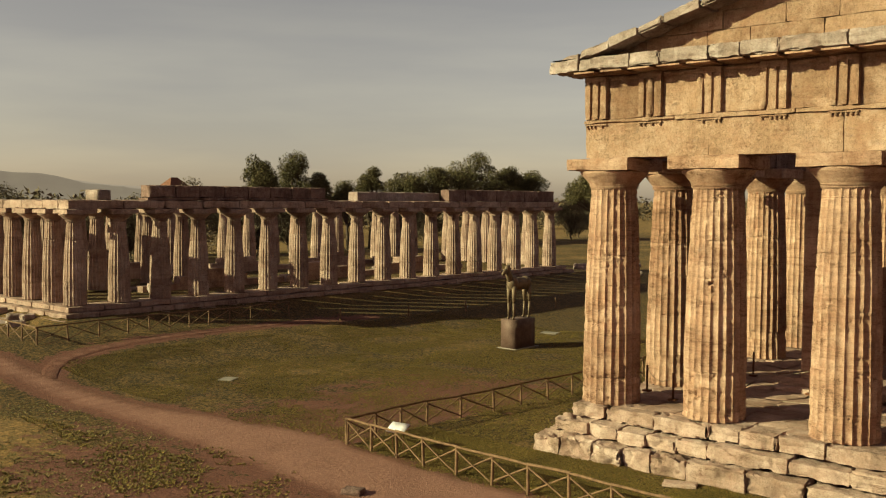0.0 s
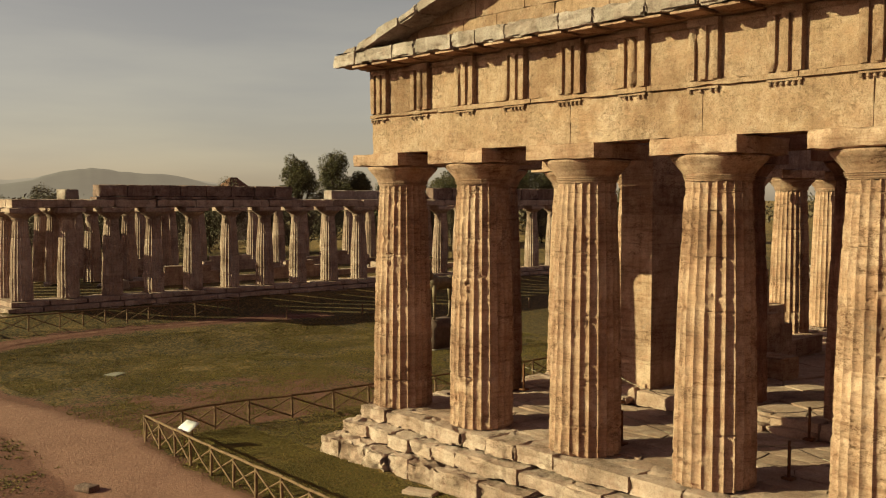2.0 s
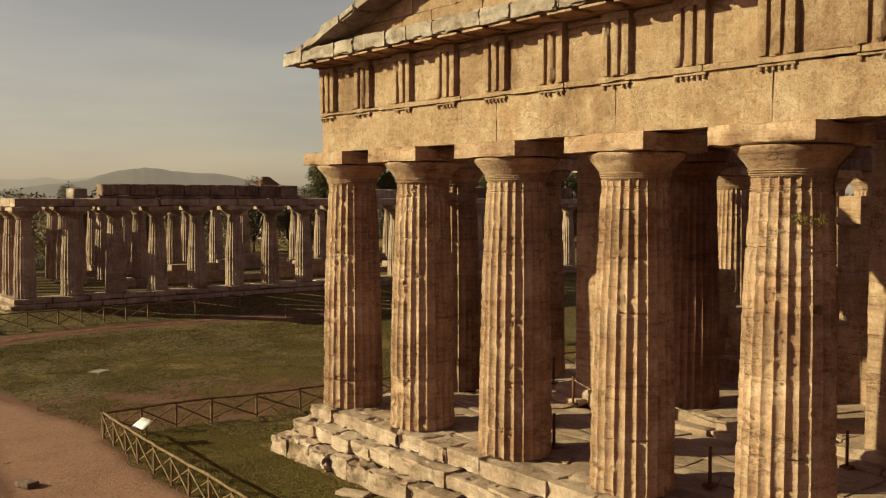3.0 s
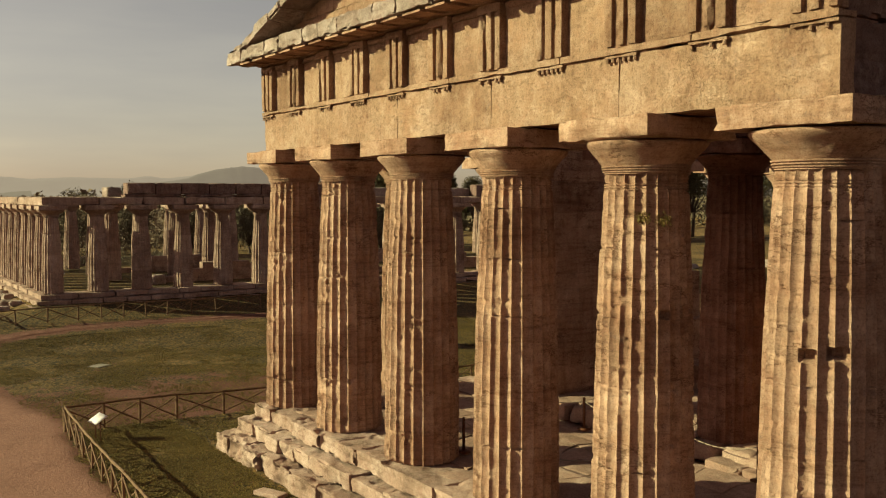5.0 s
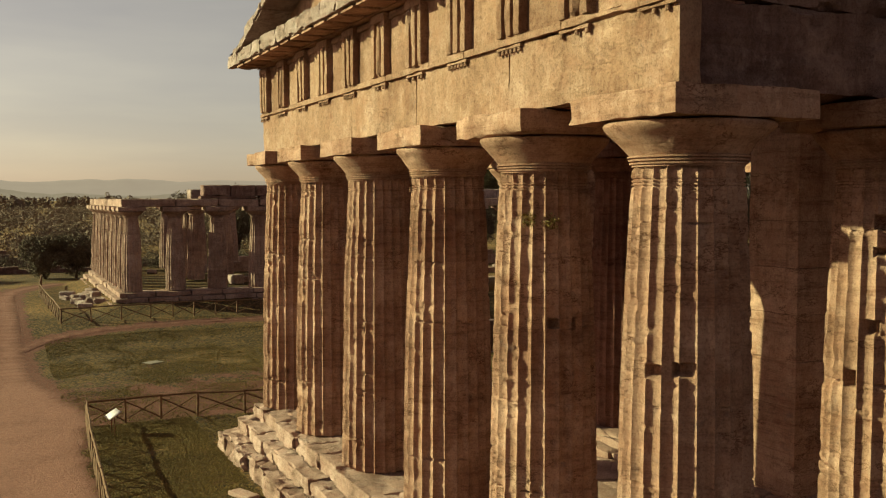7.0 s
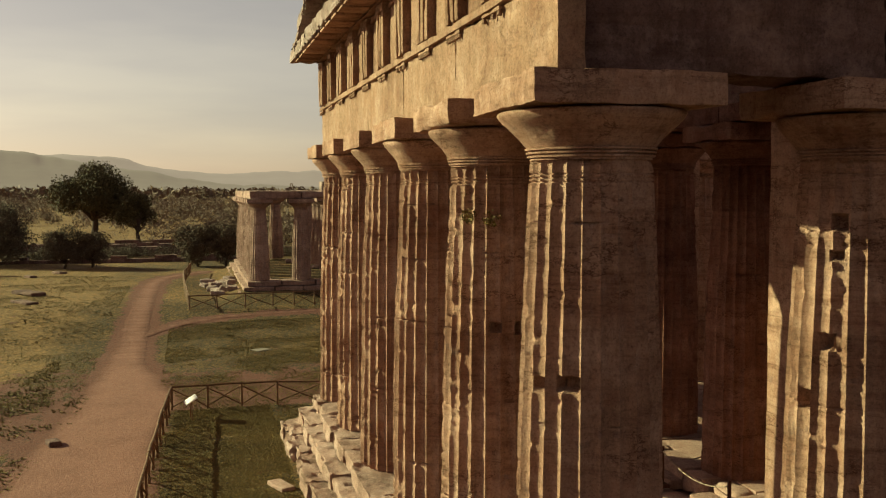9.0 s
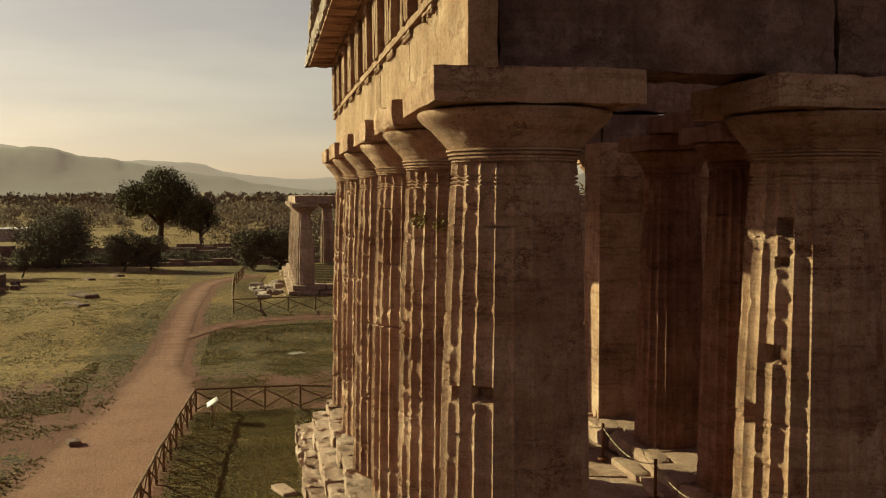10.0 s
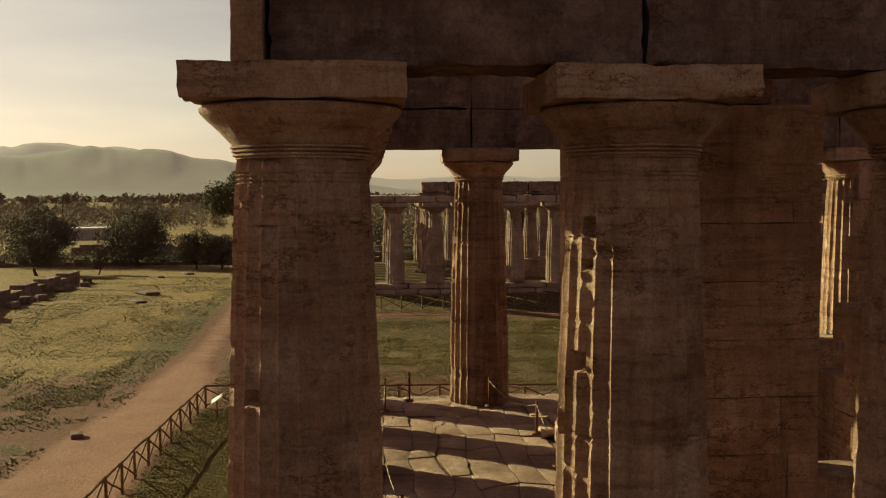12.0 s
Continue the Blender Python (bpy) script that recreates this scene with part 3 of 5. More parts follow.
# Inner side of the beam, in the stone with shade in its colour.
course(front, "backing_beam", SHADEGOLD, cuts[:-1] + [22.3], -0.37, 0.75, ARCH_Z, FRIEZE_Z, 0.5, 0.03, 0.03, 0.05, 1050)
course(front, "taenia", OCHRE, [X0 - 0.03, 3.2, 7.4, 11.6, 15.9, 19.6, X1 + 0.03], -0.9, -0.38, TAEN_Z, FRIEZE_Z, 0.15, 0.02, 0.012, 0.07, 1100, jit=0.006)
TRI = [0.0 + 0.02 + 2.216 * i for i in range(11)]
TRI_W = 0.46


def triglyph_mesh(seed):
    """Three upright bars with chamfered grooves under a flat head."""
    pieces = []
    w, d = 2 * TRI_W, 0.18
    for c in (-0.335, 0.0, 0.335):
        v, f = block((c - 0.115, -d, 0.0), (c + 0.115, 0.05, SOFFIT_Z - FRIEZE_Z - 0.2), 0.09, 0.035, 0.012, seed + int(c * 100), 0.06)
        pieces.append((v, f))
    pieces.append(block((-w / 2, -d + 0.1, 0.0), (w / 2, 0.1, SOFFIT_Z - FRIEZE_Z - 0.02), 0.3, 0.01, 0.006, seed))
    pieces.append(block((-w / 2, -d - 0.005, SOFFIT_Z - FRIEZE_Z - 0.22), (w / 2, 0.1, SOFFIT_Z - FRIEZE_Z - 0.004), 0.12, 0.02, 0.01, seed + 5, 0.03))
    v, f = joined(pieces)
    return flat_shade_by_angle(mesh("triglyph", v, f, OCHRE), 40)


def gutta_mesh():
    v, f = tube((0, 0, 0), (0, 0, -0.075), 0.036, 0.045, 8)
    return flat_shade_by_angle(mesh("gutta", v, f, OCHRE), 40)


GUTTA = gutta_mesh()
regula_me = flat_shade_by_angle(mesh("regula", *block((-TRI_W, -0.09, -0.075), (TRI_W, 0.02, 0.0), 0.1, 0.015, 0.008, 1200, 0.03), OCHRE), 45)
tri_meshes = [triglyph_mesh(1300 + 20 * k) for k in range(4)]
rng = random.Random(5)
for i, x in enumerate(TRI):
    part("triglyph", tri_meshes[i % 4], front, m=pose(x, -0.74, FRIEZE_Z))
    reg = part("regula", regula_me, front, m=pose(x, -0.8, TAEN_Z - 0.002))
    for k in range(6):
        if rng.random() < (0.9 if i not in (2, 9, 10) else 0.45):
            part("gutta", GUTTA, reg, m=pose(-TRI_W + 0.075 + 0.154 * k, -0.05, -0.073))
    if i < 10:
        v, f = block((x + TRI_W - 0.03, -0.74, FRIEZE_Z + 0.004), (TRI[i + 1] - TRI_W + 0.03, -0.35, SOFFIT_Z - 0.01), 0.13, 0.02, 0.022, 1400 + i, 0.03)
        part("metope", flat_shade_by_angle(mesh("metope", v, f, OCHRE), 45), front)
        v, f = block((x + TRI_W, -0.8, SOFFIT_Z - 0.2), (TRI[i + 1] - TRI_W, -0.74, SOFFIT_Z - 0.02), 0.15, 0.015, 0.01, 1450 + i, 0.03)
        part("metope_band", mesh("metope_band", v, f, OCHRE), front)
course(front, "frieze_backer", SHADEGOLD, cuts[:-1] + [22.3], -0.33, 0.7, FRIEZE_Z, SOFFIT_Z, 0.6, 0.03, 0.03, 0.03, 1500)
course(front, "bed_moulding", GOLD, [X0 - 0.1, 5, 10, 15, 20, X1 + 0.1], -0.98, -0.3, SOFFIT_Z, SOFFIT_Z + 0.1, 0.2, 0.02, 0.012, 0.03, 1550)
rng = random.Random(8)
gc = [-1.4]
while gc[-1] < 23.2:
    gc.append(gc[-1] + rng.uniform(1.0, 2.1))
gc[-1] = 23.6
course(front, "cornice_block", PALE, gc, -1.82, 0.3, SOFFIT_Z + 0.1, GEIS_Z, 0.075, 0.02, 0.03, 0.12, 1600, gap=0.002, jit=0.02, layer=0.06)
mut = flat_shade_by_angle(mesh("mutule", *block((-0.43, -1.72, 0.0), (0.43, -1.0, 0.07), 0.15, 0.015, 0.012, 1700, 0.03), GOLD), 45)
for i in range(21):
    part("mutule", mut, front, m=pose(TRI[0] + 1.108 * i, 0, SOFFIT_Z + 0.025))

# gable
SLOPE = 0.285
gable = thing("pediment", "ochre travertine gable with eroded pale raking cornice", "pediment")


def rake_top(x):
    return 14.49 + SLOPE * (x - 0.7)


mid = 0.5 * (X0 + X1)
row_z = GEIS_Z
k = 0
while row_z < rake_top(mid) - 0.7:
    z1 = row_z + 0.62
    half = mid - (0.7 + (row_z + 0.55 - 14.49) / SLOPE) + 0.6
    x = mid - half
    while x < mid + half - 0.3:
        w = min(rng.uniform(1.4, 2.4), mid + half - x)
        xa = max(x, mid - half)
        v, f = block((xa + 0.006, -0.72 + rng.uniform(-0.01, 0.01), row_z), (xa + w - 0.006, 0.2, z1), 0.25, 0.02, 0.022, 1800 + k, 0.03)
        top = np.minimum(rake_top(v[:, 0]), rake_top(2 * mid - v[:, 0])) - 0.3
        v[:, 2] = np.minimum(v[:, 2], np.maximum(top, row_z))
        part("tympanum_block", flat_shade_by_angle(mesh("tympanum_block", v, f, OCHRE), 45), gable)
        x += w
        k += 1
    row_z = z1
for side in (0, 1):
    x = -1.38
    while x < mid - 0.05:
        w = min(rng.uniform(0.9, 1.7), mid - x)
        v, f = block((x + 0.004, -1.8 + rng.uniform(-0.03, 0.03), -0.36), (x + w - 0.004, 0.25, 0.0), 0.085, 0.025, 0.03, 1900 + k, 0.1, 2.0, 0.05)
        # below the cornice edge the first stones are cut to the slope
        v[:, 2] += rake_top(v[:, 0])
        v[:, 2] = np.maximum(v[:, 2], GEIS_Z + 0.004)
        if side:
            v[:, 0] = 2 * mid - v[:, 0]
            f = f[:, ::-1]
        part("raking_cornice_block", flat_shade_by_angle(mesh("raking_cornice_block", v, f, PALE), 45), gable)
        x += w
        k += 1

# flanks
ycuts = [-0.36, 4.42] + COL_Y[2:-1] + [58.6]
for side, name in ((0, "south"), (1, "north")):
    ent = thing("flank_entablature", "grey weathered limestone entablature along the temple flank", "entablature", "flank entablatures")
    xo, xi = (22.42, 21.1) if side else (-0.3, 1.1)
    lo, hi = min(xo, xi), max(xo, xi)
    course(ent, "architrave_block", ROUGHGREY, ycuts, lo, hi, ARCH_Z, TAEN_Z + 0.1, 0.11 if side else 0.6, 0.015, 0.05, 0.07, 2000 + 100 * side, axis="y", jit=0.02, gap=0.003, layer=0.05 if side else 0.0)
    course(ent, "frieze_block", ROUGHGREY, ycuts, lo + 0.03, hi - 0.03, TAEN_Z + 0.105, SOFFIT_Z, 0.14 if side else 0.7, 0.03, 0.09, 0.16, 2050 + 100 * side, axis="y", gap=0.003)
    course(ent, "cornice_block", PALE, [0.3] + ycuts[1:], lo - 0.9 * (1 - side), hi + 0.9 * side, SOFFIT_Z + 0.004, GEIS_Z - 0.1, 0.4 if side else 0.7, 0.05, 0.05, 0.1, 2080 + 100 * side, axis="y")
west = thing("west_entablature", "weathered entablature across the far end of the temple", "entablature")
course(west, "architrave_block", ROUGHGREY, cuts, 57.2, 58.6, ARCH_Z + 0.004, SOFFIT_Z, 0.8, 0.05, 0.05, 0.08, 2300)

# ---- stepped platform ----
platform = thing("stepped_platform", "eroded pale limestone steps of the temple platform", "steps", kind="structure")
rng = random.Random(21)
STEPS = [(0.72, 0.0, FLOOR_Z - 0.52, FLOOR_Z), (0.6, 0.5, FLOOR_Z - 1.06, FLOOR_Z - 0.52), (0.6, 0.95, -0.8, FLOOR_Z - 1.06)]
for lvl, (deep, out, z0, z1) in enumerate(STEPS):
    yf = -1.3 - out
    x, k = -0.62 - out, 0
    while x < 22.8 + out - 0.2:
        w = rng.uniform(1.1, 3.0)
        if x < 2.5 and lvl:
            w *= 0.55
        gap = 0.003
        if lvl == 0 and rng.random() < 0.3:
            gap = rng.uniform(0.01, 0.05)
        w = min(w, 22.8 + out - x)
        amp, chip = (0.055, 0.15) if lvl < 2 else (0.09, 0.22)
        worn = 1.7 if x < 3.5 else 1.0
        v, f = block((x + gap, yf + rng.uniform(-0.07, 0.07) * worn, z0), (x + w - gap, yf + deep + 0.75, z1 - (0.0 if lvl == 0 else rng.uniform(0, 0.1))), 0.085, 0.02, amp * worn, 2500 + 97 * lvl + k, chip * worn, 2.0, 0.035)
        part("step_block", flat_shade_by_angle(mesh("step_block", v, f, STEPST), 35), platform)
        x += w
        k += 1
    # flanks
    for side in (0, 1):
        y = yf + deep + 0.78
        while y < (40 if side == 0 else 26):
            w = rng.uniform(1.2, 2.2)
            xe = (22.8 + out) if side else (-0.62 - out)
            j = rng.uniform(-0.06, 0.06)
            lo, hi = ((xe - deep - 0.75, xe + j) if side else (xe + j, xe + deep + 0.75))
            v, f = block((lo, y + 0.004, z0), (hi, y + w - 0.004, z1 - (0.0 if lvl == 0 else rng.uniform(0, 0.05))), 0.16, 0.04, 0.045, 3300 + 200 * lvl + k, 0.18, 2.2, 0.06)
            part("step_block", flat_shade_by_angle(mesh("step_block", v, f, STEPST), 30), platform)
            y += w
            k += 1
core = new("platform_core", mesh("platform_core", *box_grid((-0.2, -0.6, -0.9), (22.3, 59, FLOOR_Z - 0.16), 8), FLOORST, False))
tagged(core, "packed limestone core of the temple platform", "floor", kind="structure")


# ---- floor slabs of the temple ----
def slabs(parent, x0, x1, y0, y1, top, w, d, seed, mat, keep=None, tilt=0.03):
    """Irregular paving: a jittered net of stones with open joints."""
    rng = random.Random(seed)
    nx, ny = max(1, round((x1 - x0) / w)), max(1, round((y1 - y0) / d))
    P = {}
    for i in range(nx + 1):
        for j in range(ny + 1):
            jx = rng.uniform(-0.3, 0.3) * w if 0 < i < nx else 0
            jy = rng.uniform(-0.22, 0.22) * d if 0 < j < ny else 0
            P[i, j] = np.array((x0 + (x1 - x0) * i / nx + jx, y0 + (y1 - y0) * j / ny + jy))
    for i in range(nx):
        for j in range(ny):
            q = [P[i, j], P[i + 1, j], P[i + 1, j + 1], P[i, j + 1]]
            c = sum(q) / 4
            if keep and not keep(c[0], c[1]):
                continue
            n = 4
            z = top + rng.uniform(-tilt, tilt)
            sx, sy = rng.uniform(-0.012, 0.012), rng.uniform(-0.012, 0.012)
            vs, fs = [], []
            for a in range(n + 1):
                for b in range(n + 1):
                    s, t = a / n, b / n
                    p = (q[0] * (1 - s) + q[1] * s) * (1 - t) + (q[3] * (1 - s) + q[2] * s) * t
                    p = c + (p - c) * 0.972
                    edge = a in (0, n) or b in (0, n)
                    vs.append((p[0], p[1], z + sx * (p[0] - c[0]) + sy * (p[1] - c[1]) - (0.03 if edge else 0.0)))
            vs = np.array(vs)
            vs[:, 2] += (fbm(vs, 1.5, seed, 3) - 0.5) * 0.07
            vs[:, :2] += ((vnoise(vs, 3.0, seed + 1) - 0.5) * 0.09)[:, None]
            m = n + 1
            for a in range(n):
                for b in range(n):
                    k = a * m + b
                    fs.append([k, k + m, k + m + 1, k + 1])
            ring = [a * m for a in range(m)] + [n * m + b for b in range(1, m)] + [a * m + n for a in range(n - 1, -1, -1)] + [b for b in range(n - 1, 0, -1)]
            low = vs[ring].copy()
            low[:, 2] = top - 0.17
            base = len(vs)
            r = len(ring)
            fs += [[ring[(e + 1) % r], ring[e], base + e, base + (e + 1) % r][::-1] for e in range(r)]
            part("paving_slab", flat_shade_by_angle(mesh("paving_slab", np.vstack([vs, low]), fs, mat), 35), parent)


floor = thing("temple_floor", "worn uneven limestone paving slabs with open joints", "floor", kind="structure")
slabs(floor, 0.4, 21.8, -0.55, 6.2, FLOOR_Z - 0.02, 1.25, 0.85, 41, FLOORST)
slabs(floor, 0.3, 3.8, 6.22, 24, FLOOR_Z - 0.02, 1.1, 1.4, 42, FLOORST)
slabs(floor, 18.4, 21.8, 6.22, 20, FLOOR_Z - 0.02, 1.1, 1.4, 43, FLOORST)
IN_Z = 1.86
inner = thing("inner_floor", "raised inner temple floor of cracked pale stone", "floor", kind="structure")
slabs(inner, 4.4, 17.8, 7.15, 12.5, IN_Z, 1.5, 1.2, 44, FLOORST)
slabs(inner, 4.4, 17.8, 12.52, 30, IN_Z - 0.05, 2.2, 2.2, 45, FLOORST)
tagged(new("inner_floor_core", mesh("inner_floor_core", *box_grid((4.3, 6.85, 1.0), (17.9, 46, IN_Z - 0.14), 6), FLOORST, False)), "rubble core under the inner floor", "floor", kind="structure")
inner_steps = thing("inner_steps", "broken limestone steps before the inner porch", "steps", kind="structure")
rng = random.Random(46)
x = 4.0
k = 0
while x < 18.0:
    w = rng.uniform(1.0, 1.9)
    if rng.random() < 0.85:
        v, f = block((x + 0.02, 6.52 + rng.uniform(-0.1, 0.1), FLOOR_Z - 0.1), (x + w - 0.02, 7.2, IN_Z + 0.02 + rng.uniform(-0.06, 0.03)), 0.14, 0.05, 0.03, 4000 + k, 0.12)
        part("step_block", flat_shade_by_angle(mesh("step_block", v, f, FLOORST), 45), inner_steps)
    if rng.random() < 0.7:
        v, f = block((x + 0.02, 6.05 + rng.uniform(-0.1, 0.1), FLOOR_Z - 0.1), (x + w - 0.02, 6.6, FLOOR_Z + 0.2 + rng.uniform(-0.04, 0.03)), 0.14, 0.05, 0.03, 4100 + k, 0.12)
        part("step_block", flat_shade_by_angle(mesh("step_block", v, f, FLOORST), 45), inner_steps)
    x += w
    k += 1


# ---- porch piers, inner walls ----
def coursed_wall(label, name, x0, x1, y0, y1, z0, tops, mat, seed, axis, lens=(1.2, 2.2), ch=0.85, res=0.35):
    """Courses of squared stones; tops(s) is the broken upper line at the way s along the wall."""
    w = thing(name, label, "wall", kind="structure")
    rng = random.Random(seed)
    z, k = z0, 0
    L0, L1 = (x0, x1) if axis == "x" else (y0, y1)
    while True:
        z1 = z + ch * (rng.uniform(0.92, 1.08) if ch < 1 else 1.0)
        s, any_put = L0 - rng.uniform(0, 0.6), False
        while s < L1:
            e = min(s + rng.uniform(*lens), L1)
            if L1 - e < 0.4:
                e = L1
            a = max(s, L0)
            if z1 <= tops((a + e) / 2) + 0.3 and e - a > 0.1:
                o = rng.uniform(-0.012, 0.012)
                lo, hi = ((a + 0.003, y0 + o, z), (e - 0.003, y1 + o, z1 - 0.004)) if axis == "x" else ((x0 + o, a + 0.003, z), (x1 + o, e - 0.003, z1 - 0.004))
                v, f = block(lo, hi, res, 0.006, 0.012, seed + k * 7, 0.014)
                part("wall_stone", flat_shade_by_angle(mesh("wall_stone", v, f, mat), 45), w)
                any_put = True
            s = e
            k += 1
        z = z1
        if not any_put or z > 10.4:
            break
    return w


coursed_wall("tall squared stone porch pier in golden travertine", "porch_pier", 4.9, 6.3, 6.8, 10.6, IN_Z - 0.05, lambda s: 10.4, GOLD, 5000, "y", (3.8, 3.9), 1.08, 0.22)
coursed_wall("tall squared stone porch pier with vertical break", "porch_pier", 15.95, 17.5, 6.8, 9.2, IN_Z - 0.05, lambda s: 10.4, GOLD, 5100, "y", (2.2, 2.4), 1.08, 0.22)
porch_beam = thing("porch_beam", "stone beam resting on the porch piers and columns", "beam")
course(porch_beam, "beam_block", SHADEGOLD, [9.5, 13.5, 17.4], 6.95, 8.3, 10.46, 10.95, 0.5, 0.04, 0.03, 0.06, 5150)
coursed_wall("broken stone wall between porch and inner room", "cross_wall", 11.2, 14.4, 12.2, 13.4, IN_Z - 0.05, lambda s: 10.0 if s > 12.6 else 4.5, GOLD, 5200, "x", (0.8, 1.5))
coursed_wall("broken stone wall between porch and inner room", "cross_wall", 6.1, 8.6, 12.2, 13.4, IN_Z - 0.05, lambda s: 6.0 if s < 7.2 else 3.2, GOLD, 5250, "x", (0.8, 1.5))
coursed_wall("ruined low inner wall of golden stone courses", "inner_wall", 5.0, 6.1, 10.65, 44, IN_Z - 0.05, lambda s: 2.9 + 1.6 * math.sin(s * 0.5), GOLD, 5300, "y", (1.4, 2.4))
coursed_wall("ruined low inner wall of golden stone courses", "inner_wall", 16.2, 17.3, 9.25, 44, IN_Z - 0.05, lambda s: 2.8 + 0.9 * math.sin(s * 0.7 + 1), GOLD, 5400, "y", (1.4, 2.4))
inner_col = column("inner_column", "slender inner column of the temple hall", "inner columns", (8.4, 20.5, IN_Z), GOLD, ([0, 5.5], [0.72, 0.55]), 6.2, 20, 4, 0.2, [2.0, 4.0], 800, 0.3, 0.85, 0.3, 0.4)
for k in range(1, 6):
    copy_thing(inner_col, pose(8.4, 20.5 + 3.4 * k, IN_Z, 0, 0, 90 * k))
for k in range(6):
    copy_thing(inner_col, pose(13.2, 20.5 + 3.4 * k, IN_Z, 0, 0, 90 * k))
for x in (8.4, 13.2):
    beam = thing("inner_beam", "stone beam over the inner columns", "beam", "inner beams")
    course(beam, "beam_block", GOLD, [19.8, 23.9, 27.3, 30.7, 34.1, 38.2], x - 0.5, x + 0.5, IN_Z + 6.2, IN_Z + 7.1, 0.6, 0.04, 0.03, 0.05, 5500, axis="y")


# ---- second temple ----
B_X, B_Y, B_FLOOR, B_CAP = -39.4, -0.45, 1.98, 8.18
B_SHAFT = ([0, 1.6, 3.2, 4.4, 5.3], [0.75, 0.735, 0.66, 0.56, 0.5])
BG = "columns of the second temple"
b_a = column("column", "stout pale limestone column with swelling fluted shaft", BG, (B_X, B_Y, B_FLOOR), SHADEPALE, B_SHAFT, B_CAP - B_FLOOR, 20, 4, 0.22, [1.4, 2.9, 4.2], 900, 0.3, 0.98, 0.32, 0.52)
b_b = column("column", "stout pale limestone column with swelling fluted shaft", BG, (B_X, B_Y + 3.13, B_FLOOR), SHADEPALE, B_SHAFT, B_CAP - B_FLOOR, 20, 4, 0.22, [1.1, 2.4, 3.9], 940, 0.4, 0.98, 0.32, 0.52)
B_LEN, B_WID = 3.13, 2.86
spots = [(B_X, B_Y + B_LEN * i) for i in range(2, 18)]
spots += [(B_X - B_WID * i, B_Y) for i in range(1, 9)]
spots += [(B_X - B_WID * 8, B_Y + B_LEN * i) for i in range(1, 18)]
spots += [(B_X - B_WID * i, B_Y + B_LEN * 17) for i in range(1, 8)]
spots += [(B_X - B_WID * 4, B_Y + 9.4 + 3.1 * i) for i in range(3)] + [(B_X - B_WID * i, B_Y + 6.3) for i in (3, 4, 5)]
for k, (x, y) in enumerate(spots):
    copy_thing(b_b if k % 2 else b_a, pose(x, y, B_FLOOR, 0, 0, 90 * (k % 4)))
bent = thing("second_entablature", "grey weathered architrave ring of the second temple", "entablature")
byc = [B_Y - 0.75] + [B_Y + B_LEN * i for i in range(1, 17)] + [B_Y + B_LEN * 17 + 0.75]
bxc = [B_X - B_WID * 8 - 0.2] + [B_X - B_WID * (8 - i) for i in range(1, 8)] + [B_X - 0.8]
B_TOP = B_CAP + 0.58
course(bent, "architrave_block", SHADEPALE, byc, B_X - 0.7, B_X + 0.72, B_CAP, B_TOP, 0.35, 0.05, 0.04, 0.1, 6000, axis="y", jit=0.04)
course(bent, "architrave_block", SHADEPALE, bxc, B_Y - 0.72, B_Y + 0.7, B_CAP, B_TOP - 0.01, 0.35, 0.05, 0.04, 0.1, 6050, jit=0.04)
course(bent, "architrave_block", SHADEPALE, byc, B_X - B_WID * 8 - 0.7, B_X - B_WID * 8 + 0.7, B_CAP, B_TOP, 0.5, 0.05, 0.04, 0.1, 6100, axis="y")
course(bent, "architrave_block", SHADEPALE, bxc, byc[-1] - 1.45, byc[-1] - 0.02, B_CAP, B_TOP, 0.5, 0.05, 0.04, 0.1, 6150)
course(bent, "frieze_block", ROUGHGREY, [4.7, 6.8, 8.7, 10.9, 13.0, 15.1, 17.2, 19.0, 20.6], B_X - 0.6, B_X + 0.55, B_TOP + 0.2, B_TOP + 1.05, 0.3, 0.05, 0.03, 0.09, 6200, axis="y", jit=0.04)
course(bent, "frieze_bed", ROUGHGREY, [4.5, 9, 13, 17, 20.9], B_X - 0.66, B_X + 0.66, B_TOP + 0.004, B_TOP + 0.2, 0.3, 0.05, 0.03, 0.09, 6230, axis="y", jit=0.04)
course(bent, "frieze_block", ROUGHGREY, [35.8, 38.2, 40.6, 43.0, 45.4, 47.6, 50.0, 52.8], B_X - 0.6, B_X + 0.55, B_TOP + 0.004, B_TOP + 1.1, 0.35, 0.05, 0.03, 0.09, 6250, axis="y", jit=0.04)
course(bent, "frieze_block", PALE, [25.4, 28, 30.4, 33, 36], B_X - 1.9, B_X - 0.75, B_TOP + 0.004, B_TOP + 0.8, 0.4, 0.05, 0.03, 0.09, 6280, axis="y", jit=0.04)
lone = thing("loose_block", "pale stone blocks lying on the inner columns", "stone")
part("stone_block", mesh("stone_block", *block((-49.2, 5.2, B_CAP), (-46.6, 6.5, B_CAP + 0.5), 0.3, 0.05, 0.03, 6301, 0.1), PALE), lone)
part("stone_block", mesh("stone_block", *block((-48.6, 5.3, B_CAP + 0.5), (-46.8, 6.4, B_CAP + 1.35), 0.25, 0.05, 0.04, 6300, 0.1), PALE), lone)
bplat = thing("second_platform", "pale stone steps under the second temple", "steps", kind="structure")
rng = random.Random(77)
